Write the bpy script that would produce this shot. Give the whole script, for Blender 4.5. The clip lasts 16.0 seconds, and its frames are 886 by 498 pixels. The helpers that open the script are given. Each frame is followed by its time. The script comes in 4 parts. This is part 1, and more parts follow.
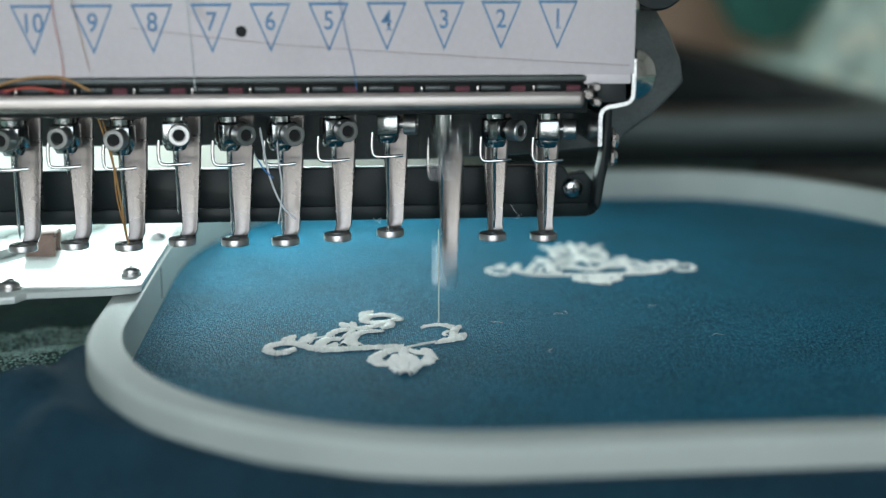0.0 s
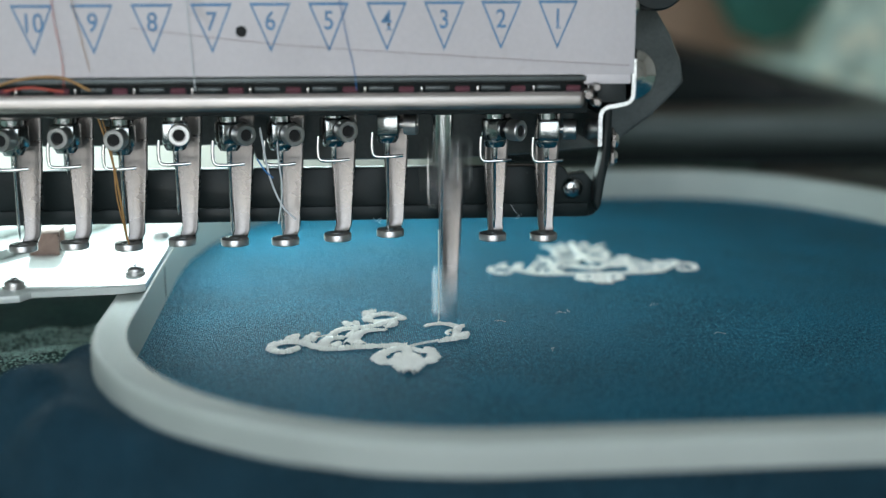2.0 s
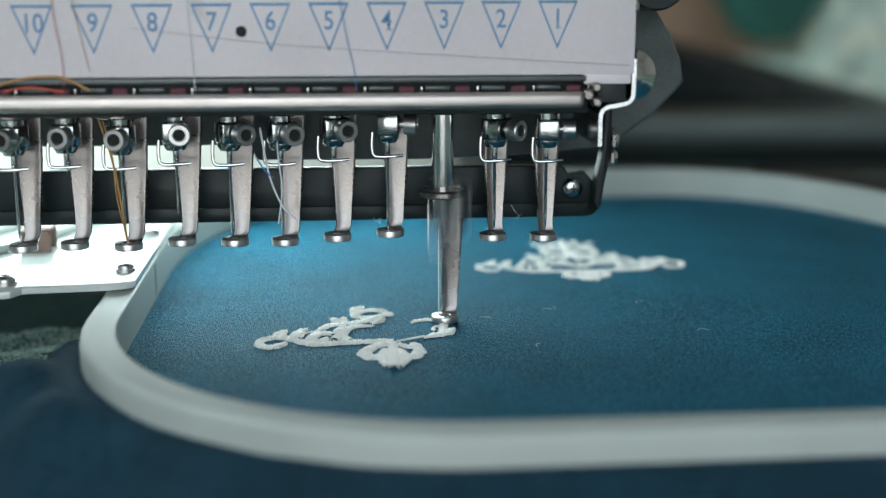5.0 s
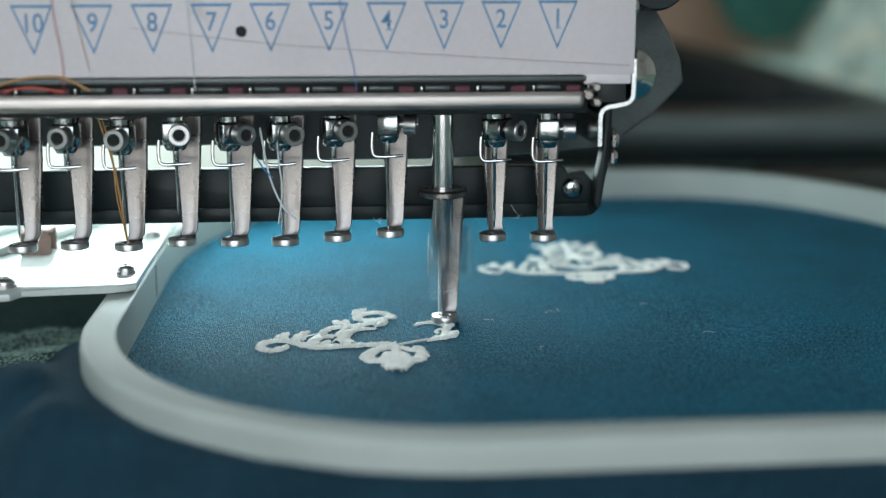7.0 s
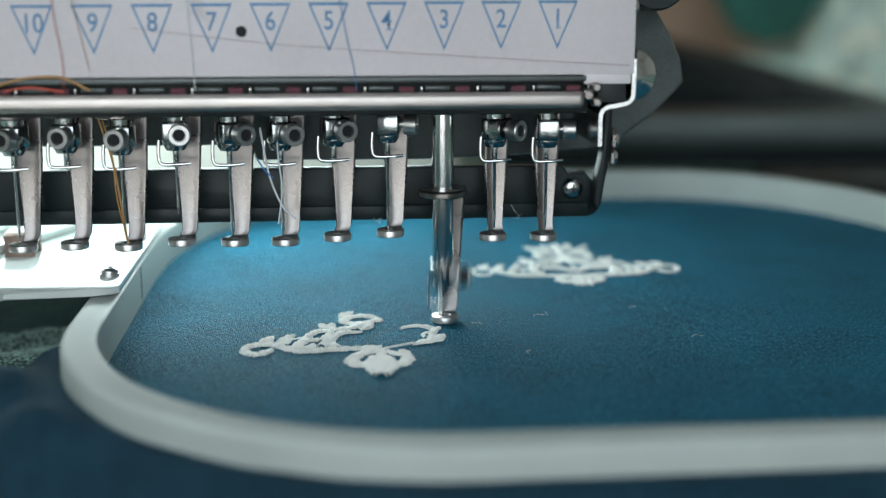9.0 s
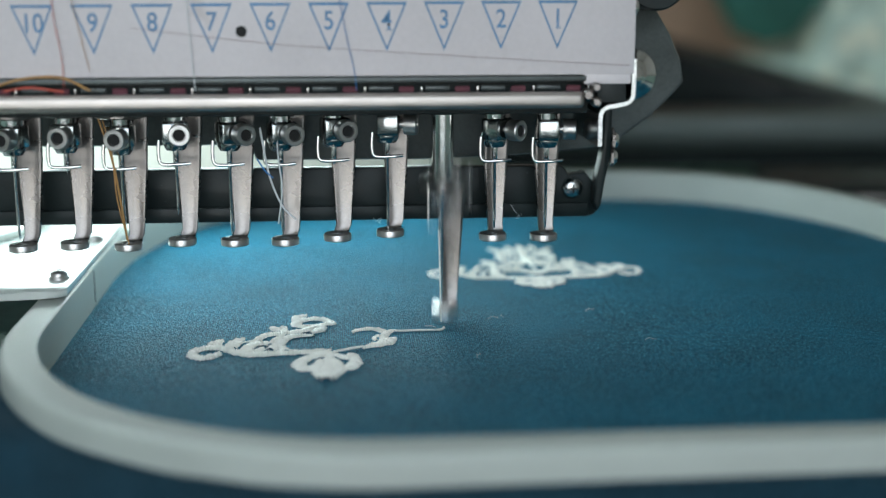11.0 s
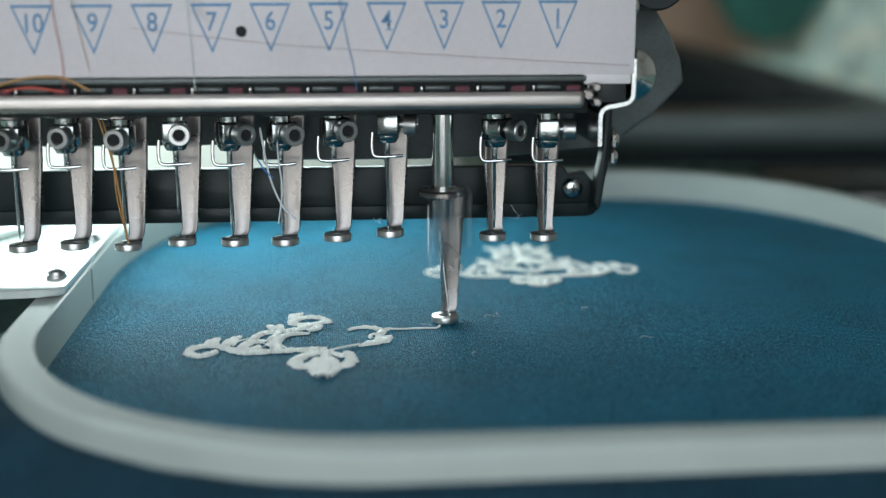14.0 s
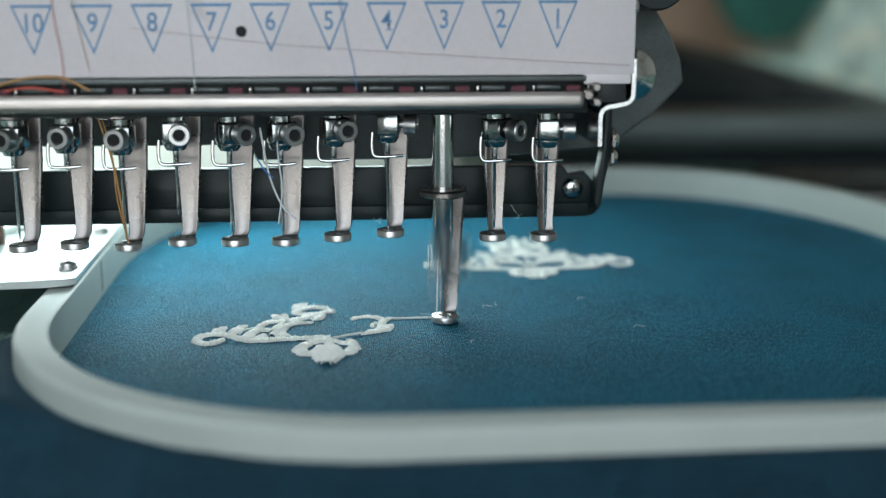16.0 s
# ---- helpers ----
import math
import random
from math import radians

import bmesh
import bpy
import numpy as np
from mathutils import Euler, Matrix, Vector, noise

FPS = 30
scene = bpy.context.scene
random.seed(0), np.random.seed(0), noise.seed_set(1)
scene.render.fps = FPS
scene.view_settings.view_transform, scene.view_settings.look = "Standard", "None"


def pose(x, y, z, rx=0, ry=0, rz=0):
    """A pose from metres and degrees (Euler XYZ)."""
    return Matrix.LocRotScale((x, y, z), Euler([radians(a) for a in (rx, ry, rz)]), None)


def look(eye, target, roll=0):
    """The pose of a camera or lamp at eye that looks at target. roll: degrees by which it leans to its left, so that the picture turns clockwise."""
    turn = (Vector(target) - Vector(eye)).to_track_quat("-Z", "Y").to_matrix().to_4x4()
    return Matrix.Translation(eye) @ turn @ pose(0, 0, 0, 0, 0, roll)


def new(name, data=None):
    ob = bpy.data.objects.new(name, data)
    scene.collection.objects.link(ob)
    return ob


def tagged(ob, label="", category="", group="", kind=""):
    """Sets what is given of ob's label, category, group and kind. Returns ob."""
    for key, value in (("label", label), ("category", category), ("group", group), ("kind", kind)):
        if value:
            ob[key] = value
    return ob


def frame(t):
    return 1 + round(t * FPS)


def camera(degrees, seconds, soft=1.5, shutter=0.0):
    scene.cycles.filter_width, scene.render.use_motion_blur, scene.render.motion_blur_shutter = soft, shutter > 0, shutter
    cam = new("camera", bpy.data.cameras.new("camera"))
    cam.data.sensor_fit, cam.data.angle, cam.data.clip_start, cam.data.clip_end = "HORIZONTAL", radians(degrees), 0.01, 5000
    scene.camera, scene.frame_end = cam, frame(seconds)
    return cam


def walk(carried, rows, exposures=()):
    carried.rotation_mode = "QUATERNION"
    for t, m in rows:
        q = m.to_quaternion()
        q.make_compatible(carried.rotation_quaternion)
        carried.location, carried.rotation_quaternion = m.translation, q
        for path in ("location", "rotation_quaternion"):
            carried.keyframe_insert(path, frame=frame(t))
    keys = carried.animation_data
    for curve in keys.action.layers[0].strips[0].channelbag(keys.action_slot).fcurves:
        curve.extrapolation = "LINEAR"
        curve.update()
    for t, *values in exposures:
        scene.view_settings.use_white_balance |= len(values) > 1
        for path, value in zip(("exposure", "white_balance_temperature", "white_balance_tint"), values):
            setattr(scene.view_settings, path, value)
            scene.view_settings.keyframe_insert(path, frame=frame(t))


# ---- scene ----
# Machine axes: x along the needles, y away from the viewer, z up; the cloth lies at z = 0.
MM = 0.001
cam = camera(39.22, 16.0, soft=1.3, shutter=0.5)
cam.data.dof.use_dof = True
cam.data.dof.focus_distance = 0.327
cam.data.dof.aperture_fstop = 6.0
EYE = (-0.0284, -0.3248, 0.0920)
VIEW = (math.sin(radians(5)) * math.cos(radians(12.38)), math.cos(radians(5)) * math.cos(radians(12.38)), -math.sin(radians(12.38)))
STAND = look(EYE, (EYE[0] + VIEW[0], EYE[1] + VIEW[1], EYE[2] + VIEW[2]))
walk(cam, [(0.0, STAND), (16.0, STAND)], exposures=[(0.0, 0.15, 5850, 1), (16.0, 0.15, 5850, 1)])

# ---- light ----
world = bpy.data.worlds.new("sky")
scene.world = world
world.use_nodes = True
sky = world.node_tree.nodes.new("ShaderNodeTexSky")
sky.sky_type = "NISHITA"
sky.sun_disc = False
sky.sun_elevation = radians(35)
sky.sun_rotation = radians(200)
world.node_tree.links.new(sky.outputs[0], world.node_tree.nodes["Background"].inputs[0])
world.node_tree.nodes["Background"].inputs[1].default_value = 0.1


def area(name, size_x, size_y, power, colour, m):
    lamp = bpy.data.lights.new(name, "AREA")
    lamp.shape, lamp.size, lamp.size_y, lamp.energy, lamp.color = "RECTANGLE", size_x, size_y, power, colour
    ob = new(name, lamp)
    ob.matrix_world = m
    return ob


# added unseen fills from front, upper left and under the arm; sewing light under the head
# daylight-coloured fill added behind the viewer, in an opening made for it
area("front_fill", 1.2, 1.1, 9.5, (0.98, 0.97, 1.0), look((-0.15, -1.32, 0.36), (0.0, 0.0, 0.03)))
# unseen fill added high on the left, so the head shades the right
area("upper_left_fill", 1.2, 0.3, 11, (0.95, 1.0, 0.98), look((-1.1, 0.1, 1.60), (-0.2, 0.0, 0.0)))
area("sewing_light", 0.22, 0.08, 0.45, (0.90, 1.0, 0.97), look((-0.088, 0.115, 0.072), (-0.035, -0.035, 0.0)))
# fill added under the arm to whiten the pillar behind the needles
area("pillar_fill", 0.20, 0.06, 0.80, (0.95, 1.0, 0.96), look((-0.180, 0.185, 0.150), (-0.215, 0.300, 0.035)))


# ---- materials ----
def nodes_of(name):
    m = bpy.data.materials.new(name)
    m.use_nodes = True
    n, l = m.node_tree.nodes, m.node_tree.links
    return m, n, l, n["Principled BSDF"]


def surface(name, colour, rough=0.5, metal=0.0, vary=0.15, scale=60.0, fine=600.0, bump=0.15, depth=0.0004, rough_vary=0.1, spec=0.5, spots=None):
    """A surface with large stains and fine grain in its colour, gloss and relief."""
    m, n, l, b = nodes_of(name)
    co = n.new("ShaderNodeTexCoord")
    big, small = n.new("ShaderNodeTexNoise"), n.new("ShaderNodeTexNoise")
    big.inputs["Scale"].default_value, big.inputs["Detail"].default_value = scale, 5
    small.inputs["Scale"].default_value, small.inputs["Detail"].default_value = fine, 3
    l.new(co.outputs["Object"], big.inputs["Vector"])
    l.new(co.outputs["Object"], small.inputs["Vector"])
    add = n.new("ShaderNodeMath")
    add.operation = "MULTIPLY_ADD"
    l.new(small.outputs["Fac"], add.inputs[0])
    add.inputs[1].default_value = 0.5
    l.new(big.outputs["Fac"], add.inputs[2])
    ramp = n.new("ShaderNodeValToRGB")
    ramp.color_ramp.elements[0].position, ramp.color_ramp.elements[1].position = 0.45, 1.05
    ramp.color_ramp.elements[0].color = (*[c * (1 - vary) for c in colour], 1)
    ramp.color_ramp.elements[1].color = (*[min(1, c * (1 + vary)) for c in colour], 1)
    l.new(add.outputs[0], ramp.inputs[0])
    last = ramp.outputs[0]
    if spots:
        sp = n.new("ShaderNodeTexNoise")
        sp.inputs["Scale"].default_value, sp.inputs["Detail"].default_value = spots[1], 4
        l.new(co.outputs["Object"], sp.inputs["Vector"])
        cut = n.new("ShaderNodeValToRGB")
        cut.color_ramp.elements[0].position, cut.color_ramp.elements[1].position = spots[2], spots[2] + 0.08
        l.new(sp.outputs["Fac"], cut.inputs[0])
        mix = n.new("ShaderNodeMixRGB")
        l.new(cut.outputs[0], mix.inputs[0])
        l.new(last, mix.inputs[1])
        mix.inputs[2].default_value = (*spots[0], 1)
        last = mix.outputs[0]
    l.new(last, b.inputs["Base Color"])
    rr = n.new("ShaderNodeMapRange")
    rr.inputs["To Min"].default_value, rr.inputs["To Max"].default_value = max(0.02, rough - rough_vary), min(1, rough + rough_vary)
    rr.inputs["From Min"].default_value, rr.inputs["From Max"].default_value = 0.3, 0.7
    l.new(big.outputs["Fac"], rr.inputs["Value"])
    l.new(rr.outputs[0], b.inputs["Roughness"])
    b.inputs["Metallic"].default_value = metal
    b.inputs["Specular IOR Level"].default_value = spec
    bp = n.new("ShaderNodeBump")
    bp.inputs["Strength"].default_value, bp.inputs["Distance"].default_value = bump, depth
    l.new(small.outputs["Fac"], bp.inputs["Height"])
    l.new(bp.outputs[0], b.inputs["Normal"])
    return m


def woven(name, colour, pitch=0.00055, fleck=(0.20, 0.33, 0.42), sheen=0.06, spec=0.25):
    """Plain-woven cotton: crossing yarns as relief, paler fibre flecks and a soft sheen."""
    m, n, l, b = nodes_of(name)
    co = n.new("ShaderNodeTexCoord")
    waves = []
    for axis in ("X", "Y"):
        w = n.new("ShaderNodeTexWave")
        w.bands_direction = axis
        w.inputs["Scale"].default_value = 0.314 / (pitch if axis == "X" else pitch * 2.1)
        w.inputs["Distortion"].default_value = 1.2
        w.inputs["Detail"].default_value = 2
        w.inputs["Detail Scale"].default_value = 0.6
        l.new(co.outputs["Object"], w.inputs["Vector"])
        waves.append(w)
    mul = n.new("ShaderNodeMath")
    mul.operation = "MULTIPLY"
    l.new(waves[0].outputs["Fac"], mul.inputs[0])
    l.new(waves[1].outputs["Fac"], mul.inputs[1])
    cloud, grain = n.new("ShaderNodeTexNoise"), n.new("ShaderNodeTexNoise")
    cloud.inputs["Scale"].default_value, cloud.inputs["Detail"].default_value = 35, 4
    grain.inputs["Scale"].default_value, grain.inputs["Detail"].default_value = 2100, 3
    l.new(co.outputs["Object"], cloud.inputs["Vector"])
    thread_way = n.new("ShaderNodeMapping")
    thread_way.inputs["Scale"].default_value = (1.0, 0.45, 1.0)
    l.new(co.outputs["Object"], thread_way.inputs["Vector"])
    l.new(thread_way.outputs[0], grain.inputs["Vector"])
    base = n.new("ShaderNodeValToRGB")
    base.color_ramp.elements[0].color = (*[c * 0.72 for c in colour], 1)
    base.color_ramp.elements[1].color = (*[c * 1.25 for c in colour], 1)
    base.color_ramp.elements[0].position, base.color_ramp.elements[1].position = 0.3, 0.75
    l.new(cloud.outputs["Fac"], base.inputs[0])
    cut = n.new("ShaderNodeMapRange")
    cut.inputs["From Min"].default_value, cut.inputs["From Max"].default_value = 0.46, 0.72
    cut.inputs["To Max"].default_value = 1.0
    l.new(grain.outputs["Fac"], cut.inputs["Value"])
    flk = n.new("ShaderNodeMath")
    flk.operation = "MULTIPLY"
    l.new(cut.outputs[0], flk.inputs[0])
    yarn = n.new("ShaderNodeMapRange")
    yarn.inputs["To Min"].default_value, yarn.inputs["To Max"].default_value = 0.35, 1.0
    l.new(mul.outputs[0], yarn.inputs["Value"])
    l.new(yarn.outputs[0], flk.inputs[1])
    deep = n.new("ShaderNodeMapRange")
    deep.inputs["To Min"].default_value, deep.inputs["To Max"].default_value = 0.45, 1.7
    l.new(mul.outputs[0], deep.inputs["Value"])
    shade = n.new("ShaderNodeVectorMath")
    shade.operation = "SCALE"
    l.new(base.outputs[0], shade.inputs[0])
    l.new(deep.outputs[0], shade.inputs["Scale"])
    mix = n.new("ShaderNodeMixRGB")
    l.new(flk.outputs[0], mix.inputs[0])
    l.new(shade.outputs[0], mix.inputs[1])
    mix.inputs[2].default_value = (*fleck, 1)
    l.new(mix.outputs[0], b.inputs["Base Color"])
    b.inputs["Roughness"].default_value = 0.72
    b.inputs["Specular IOR Level"].default_value = spec
    b.inputs["Sheen Weight"].default_value = sheen
    b.inputs["Sheen Tint"].default_value = (0.45, 0.75, 0.95, 1)
    bp = n.new("ShaderNodeBump")
    bp.inputs["Strength"].default_value, bp.inputs["Distance"].default_value = 0.9, 0.0004
    l.new(mul.outputs[0], bp.inputs["Height"])
    bp2 = n.new("ShaderNodeBump")
    bp2.inputs["Strength"].default_value, bp2.inputs["Distance"].default_value = 1.0, 0.0012
    l.new(grain.outputs["Fac"], bp2.inputs["Height"])
    l.new(bp.outputs[0], bp2.inputs["Normal"])
    l.new(bp2.outputs[0], b.inputs["Normal"])
    return m


STEEL = surface("brushed_steel", (0.205, 0.190, 0.182), 0.28, 1.0, 0.25, 160, 2500, 0.2, 0.0001, 0.07, spots=((0.30, 0.26, 0.24), 900, 0.69))
CHROME = surface("chrome", (0.72, 0.71, 0.70), 0.14, 1.0, 0.08, 300, 3000, 0.06, 0.0001, 0.06)
RAIL = surface("satin_rail", (0.52, 0.475, 0.445), 0.45, 1.0, 0.10, 120, 2500, 0.15, 0.0001, 0.08)
WHITE = surface("white_enamel", (0.635, 0.59, 0.605), 0.42, 0.0, 0.07, 30, 900, 0.05, 0.0002, 0.08, spots=((0.56, 0.51, 0.515), 70, 0.64))
BLACK = surface("black_enamel", (0.010, 0.0155, 0.016), 0.40, 0.0, 0.35, 90, 1500, 0.2, 0.0001, 0.12, 0.22, spots=((0.12, 0.14, 0.14), 420, 0.72))
DARK = surface("blackened_steel", (0.088, 0.099, 0.098), 0.40, 0.3, 0.3, 80, 1200, 0.15, 0.0001, 0.12)
CASE = surface("dark_casting", (0.020, 0.024, 0.024), 0.5, 0.0, 0.3, 90, 900, 0.2, 0.0002, 0.1, 0.3)
SATIN = surface("satin_steel", (0.52, 0.51, 0.50), 0.36, 1.0, 0.12, 300, 2500, 0.12, 0.0001, 0.06)
CLAMP = surface("zinc_clamp", (0.44, 0.455, 0.455), 0.16, 1.0, 0.2, 300, 2000, 0.2, 0.0001)
# matt black for the shade inside screw sockets, slots and the panel hole
RECESS_SHADE = surface("recess_shade", (0.012, 0.012, 0.012), 0.8, 0.0)
PLASTIC = surface("hoop_plastic", (0.365, 0.40, 0.375), 0.45, 0.0, 0.07, 45, 800, 0.12, 0.0002, 0.08, spots=((0.35, 0.38, 0.36), 90, 0.66))
PLASTIC_SEAM = surface("seam_plastic", (0.20, 0.22, 0.21), 0.6)
PLATE = surface("white_plate", (0.58, 0.62, 0.59), 0.12, 0.0, 0.06, 40, 700, 0.03, 0.0002, 0.06, 0.8)
CREAM = surface("cream_enamel", (0.82, 0.81, 0.73), 0.35, 0.0, 0.05, 12, 500, 0.04, 0.0002, 0.08)
INK = surface("blue_ink", (0.075, 0.19, 0.36), 0.5, 0.0, 0.2, 200, 1200)
FELT = surface("pink_felt", (0.16, 0.06, 0.075), 0.9, 0.0, 0.3, 300, 2500, 0.5)
CLIP = surface("bronze_clip", (0.16, 0.11, 0.09), 0.35, 0.6, 0.25, 200, 1500)
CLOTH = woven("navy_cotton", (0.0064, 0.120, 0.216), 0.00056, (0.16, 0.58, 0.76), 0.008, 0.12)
# the same cotton outside the hoop, its weaker light put into darker colour
CLOTH_SHADED = woven("navy_cotton_shaded", (0.014, 0.052, 0.084), 0.0006, (0.05, 0.12, 0.17), 0.05, 0.08)
THREAD = surface("white_thread", (0.87, 0.87, 0.82), 0.65, 0.0, 0.12, 300, 2600, 0.8, 0.0004)
THREAD_RED = surface("red_thread", (0.42, 0.075, 0.05), 0.6)
THREAD_GOLD = surface("gold_thread", (0.40, 0.22, 0.07), 0.6)
THREAD_BLUE = surface("blue_thread", (0.03, 0.16, 0.42), 0.6)
THREAD_GREY = surface("grey_thread", (0.62, 0.64, 0.66), 0.6)
# the pale spots are glints painted into the bed's colour
BED = surface("mottled_glint_bed", (0.010, 0.026, 0.021), 0.42, 0.0, 0.5, 60, 500, 0.6, 0.001, 0.15, 0.12, spots=((0.20, 0.36, 0.29), 420, 0.62))
SEQUIN_BASE = surface("sequin_cloth", (0.06, 0.12, 0.105), 0.8, 0.0, 0.4, 60, 500, 0.4, 0.001)
SEQUIN = surface("sequin_foil", (0.48, 0.67, 0.60), 0.40, 0.4, 0.4, 300, 900, 0.1)
TABLE = surface("green_table", (0.22, 0.33, 0.28), 0.45, 0.0, 0.2, 12, 300, 0.1)
BEAM = surface("grey_beam", (0.085, 0.105, 0.100), 0.45, 0.3, 0.2, 20, 300)
GLASS_CLOTH = surface("pale_green_cloth", (0.55, 0.70, 0.60), 0.8, 0.0, 0.5, 25, 300, 0.5, 0.002, spots=((0.80, 0.84, 0.70), 40, 0.50))
BROWN = surface("brown_board", (0.47, 0.32, 0.235), 0.7, 0.0, 0.2, 8, 200)
GREEN = surface("green_bin", (0.045, 0.16, 0.135), 0.6, 0.0, 0.4, 15, 200)
WALL = surface("wall_paint", (0.80, 0.78, 0.74), 0.85, 0.0, 0.06, 3, 80, 0.2, 0.002)
FLOOR = surface("floor_concrete", (0.36, 0.345, 0.33), 0.7, 0.0, 0.2, 3, 60, 0.2, 0.002)


# ---- mesh helpers ----
def part(name, bm, material, parent=None, label="", smooth=True):
    me = bpy.data.meshes.new(name)
    bmesh.ops.recalc_face_normals(bm, faces=bm.faces)
    bm.to_mesh(me)
    bm.free()
    me.materials.append(material)
    if smooth:
        for f in me.polygons:
            f.use_smooth = True
        me.set_sharp_from_angle(angle=radians(38))
    ob = new(name, me)
    if parent:
        ob.parent = parent
    if label:
        ob["label"] = label
    return ob


def empty(name, label, category, group="", kind=""):
    return tagged(new(name), label, category, group, kind)


def box(x0, x1, y0, y1, z0, z1, bevel=0.0, seg=2, bm=None):
    bm = bm or bmesh.new()
    made = bmesh.ops.create_cube(bm, size=1)["verts"]
    for v in made:
        v.co = Vector(((x0 + x1) / 2 + v.co.x * (x1 - x0), (y0 + y1) / 2 + v.co.y * (y1 - y0), (z0 + z1) / 2 + v.co.z * (z1 - z0)))
    if bevel:
        edges = {e for v in made for e in v.link_edges}
        bmesh.ops.bevel(bm, geom=list(edges), offset=bevel, segments=seg, affect="EDGES", profile=0.5)
    return bm


def lathe(profile, m, seg=28, bm=None):
    """Turns (radius, height) pairs round the z axis of m."""
    bm = bm or bmesh.new()
    rings = []
    for r, h in profile:
        if r < 1e-7:
            rings.append([bm.verts.new(m @ Vector((0, 0, h)))])
        else:
            rings.append([bm.verts.new(m @ Vector((r * math.cos(a), r * math.sin(a), h))) for a in (2 * math.pi * k / seg for k in range(seg))])
    for a, b in zip(rings, rings[1:]):
        for k in range(seg):
            q = [a[k % len(a)], a[(k + 1) % len(a)], b[(k + 1) % len(b)], b[k % len(b)]]
            q = list(dict.fromkeys(q))
            if len(q) > 2:
                bm.faces.new(q)
    return bm


def tube(points, radius, seg=10, bm=None, taper=None):
    """A round wire along points, with closed ends."""
    bm = bm or bmesh.new()
    pts = [Vector(p) for p in points]
    rings = []
    for i, p in enumerate(pts):
        d = (pts[min(i + 1, len(pts) - 1)] - pts[max(i - 1, 0)]).normalized()
        s = d.cross(Vector((0.13, 0.31, 0.94))).normalized()
        u = s.cross(d)
        r = radius * (taper(i / (len(pts) - 1)) if taper else 1)
        rings.append([bm.verts.new(p + r * (math.cos(a) * s + math.sin(a) * u)) for a in (2 * math.pi * k / seg for k in range(seg))])
    for a, b in zip(rings, rings[1:]):
        for k in range(seg):
            bm.faces.new((a[k], a[(k + 1) % seg], b[(k + 1) % seg], b[k]))
    bm.faces.new(rings[0])
    bm.faces.new(rings[-1])
    return bm


def smooth_path(points, steps=6):
    """A Catmull-Rom curve through points."""
    p = [Vector(q) for q in points]
    p = [2 * p[0] - p[1]] + p + [2 * p[-1] - p[-2]]
    out = []
    for i in range(1, len(p) - 2):
        for k in range(steps):
            t = k / steps
            out.append(0.5 * (2 * p[i] + (p[i + 1] - p[i - 1]) * t + (2 * p[i - 1] - 5 * p[i] + 4 * p[i + 1] - p[i + 2]) * t * t + (3 * p[i] - p[i - 1] - 3 * p[i + 1] + p[i + 2]) * t ** 3))
    return out + [p[-2]]


def slab(outline, axis, a, b, bevel=0.0, seg=2):
    """A flat plate: the outline in the plane across axis, from a to b along it."""
    bm = bmesh.new()

    def at(u, v, w):
        return {"x": (w, u, v), "y": (u, w, v), "z": (u, v, w)}[axis]
    vs = [bm.verts.new(at(u, v, a)) for u, v in outline]
    face = bm.faces.new(vs)
    up = bmesh.ops.extrude_face_region(bm, geom=[face])["geom"]
    shift = Vector(at(0, 0, b - a))
    for v in up:
        if isinstance(v, bmesh.types.BMVert):
            v.co += shift
    if bevel:
        bmesh.ops.bevel(bm, geom=[e for e in bm.edges if e.calc_face_angle(0) > 0.5], offset=bevel, segments=seg, affect="EDGES", profile=0.5)
    return bm


def pan_screw(name, m, r, h, parent, label="", material=None):
    """A domed screw with a cross slot drawn as dark bars, its axis along z of m."""
    ob = part(name, lathe([(0, 0), (r, 0), (r, h * 0.35), (r * 0.93, h * 0.6), (r * 0.7, h * 0.88), (r * 0.3, h), (0, h)], m), material or STEEL, parent, label)
    bm = bmesh.new()
    for w, d in ((r * 0.40, r * 0.07), (r * 0.07, r * 0.40)):
        made = bmesh.ops.create_cube(bm, size=1)["verts"]
        for v in made:
            v.co = m @ Vector((v.co.x * 2 * w, v.co.y * 2 * d, h * 0.93 + v.co.z * h * 0.3))
    part("slot_shade", bm, RECESS_SHADE, ob)
    return ob


# ---- the room ----
def make_room():
    z0, z1, x0, x1, y0, y1 = -0.80, 1.75, -2.2, 2.2, -1.3, 2.4
    tagged(part("floor", box(x0, x1, y0, y1, z0 - 0.1, z0), FLOOR), "grey concrete workshop floor", "floor", kind="structure")
    tagged(part("ceiling", box(x0, x1, y0, y1, z1, z1 + 0.1), WALL), "plain pale painted workshop ceiling", "ceiling", kind="structure")
    tagged(part("wall_north", box(x0, x1, y1, y1 + 0.12, z0, z1), WALL), "plain pale painted workshop wall", "wall", kind="structure")
    tagged(part("wall_east", box(x1, x1 + 0.12, y0, y1, z0, z1), WALL), "plain pale painted workshop wall", "wall", kind="structure")
    tagged(part("wall_west", box(x0 - 0.12, x0, y0, y1, z0, z1), WALL), "plain pale painted workshop wall", "wall", kind="structure")
    bm = bmesh.new()
    # opening cut for the added front fill
    for a, b, c, d in ((x0, -0.76, z0, z1), (0.46, x1, z0, z1), (-0.76, 0.46, z0, -0.22), (-0.76, 0.46, 0.94, z1)):
        box(a, b, y0 - 0.15, y0, c, d, bm=bm)
    tagged(part("wall_south", bm, WALL), "pale painted wall with an opening added for the front fill", "wall", kind="structure")


# ---- the sewing head ----
PANEL_Y = -0.0215
FEET_X = (-109.7, -96.5, -82.7, -68.8, -55.1, -41.9, -28.1, -14.1, 0.5, 13.4, 27.2)
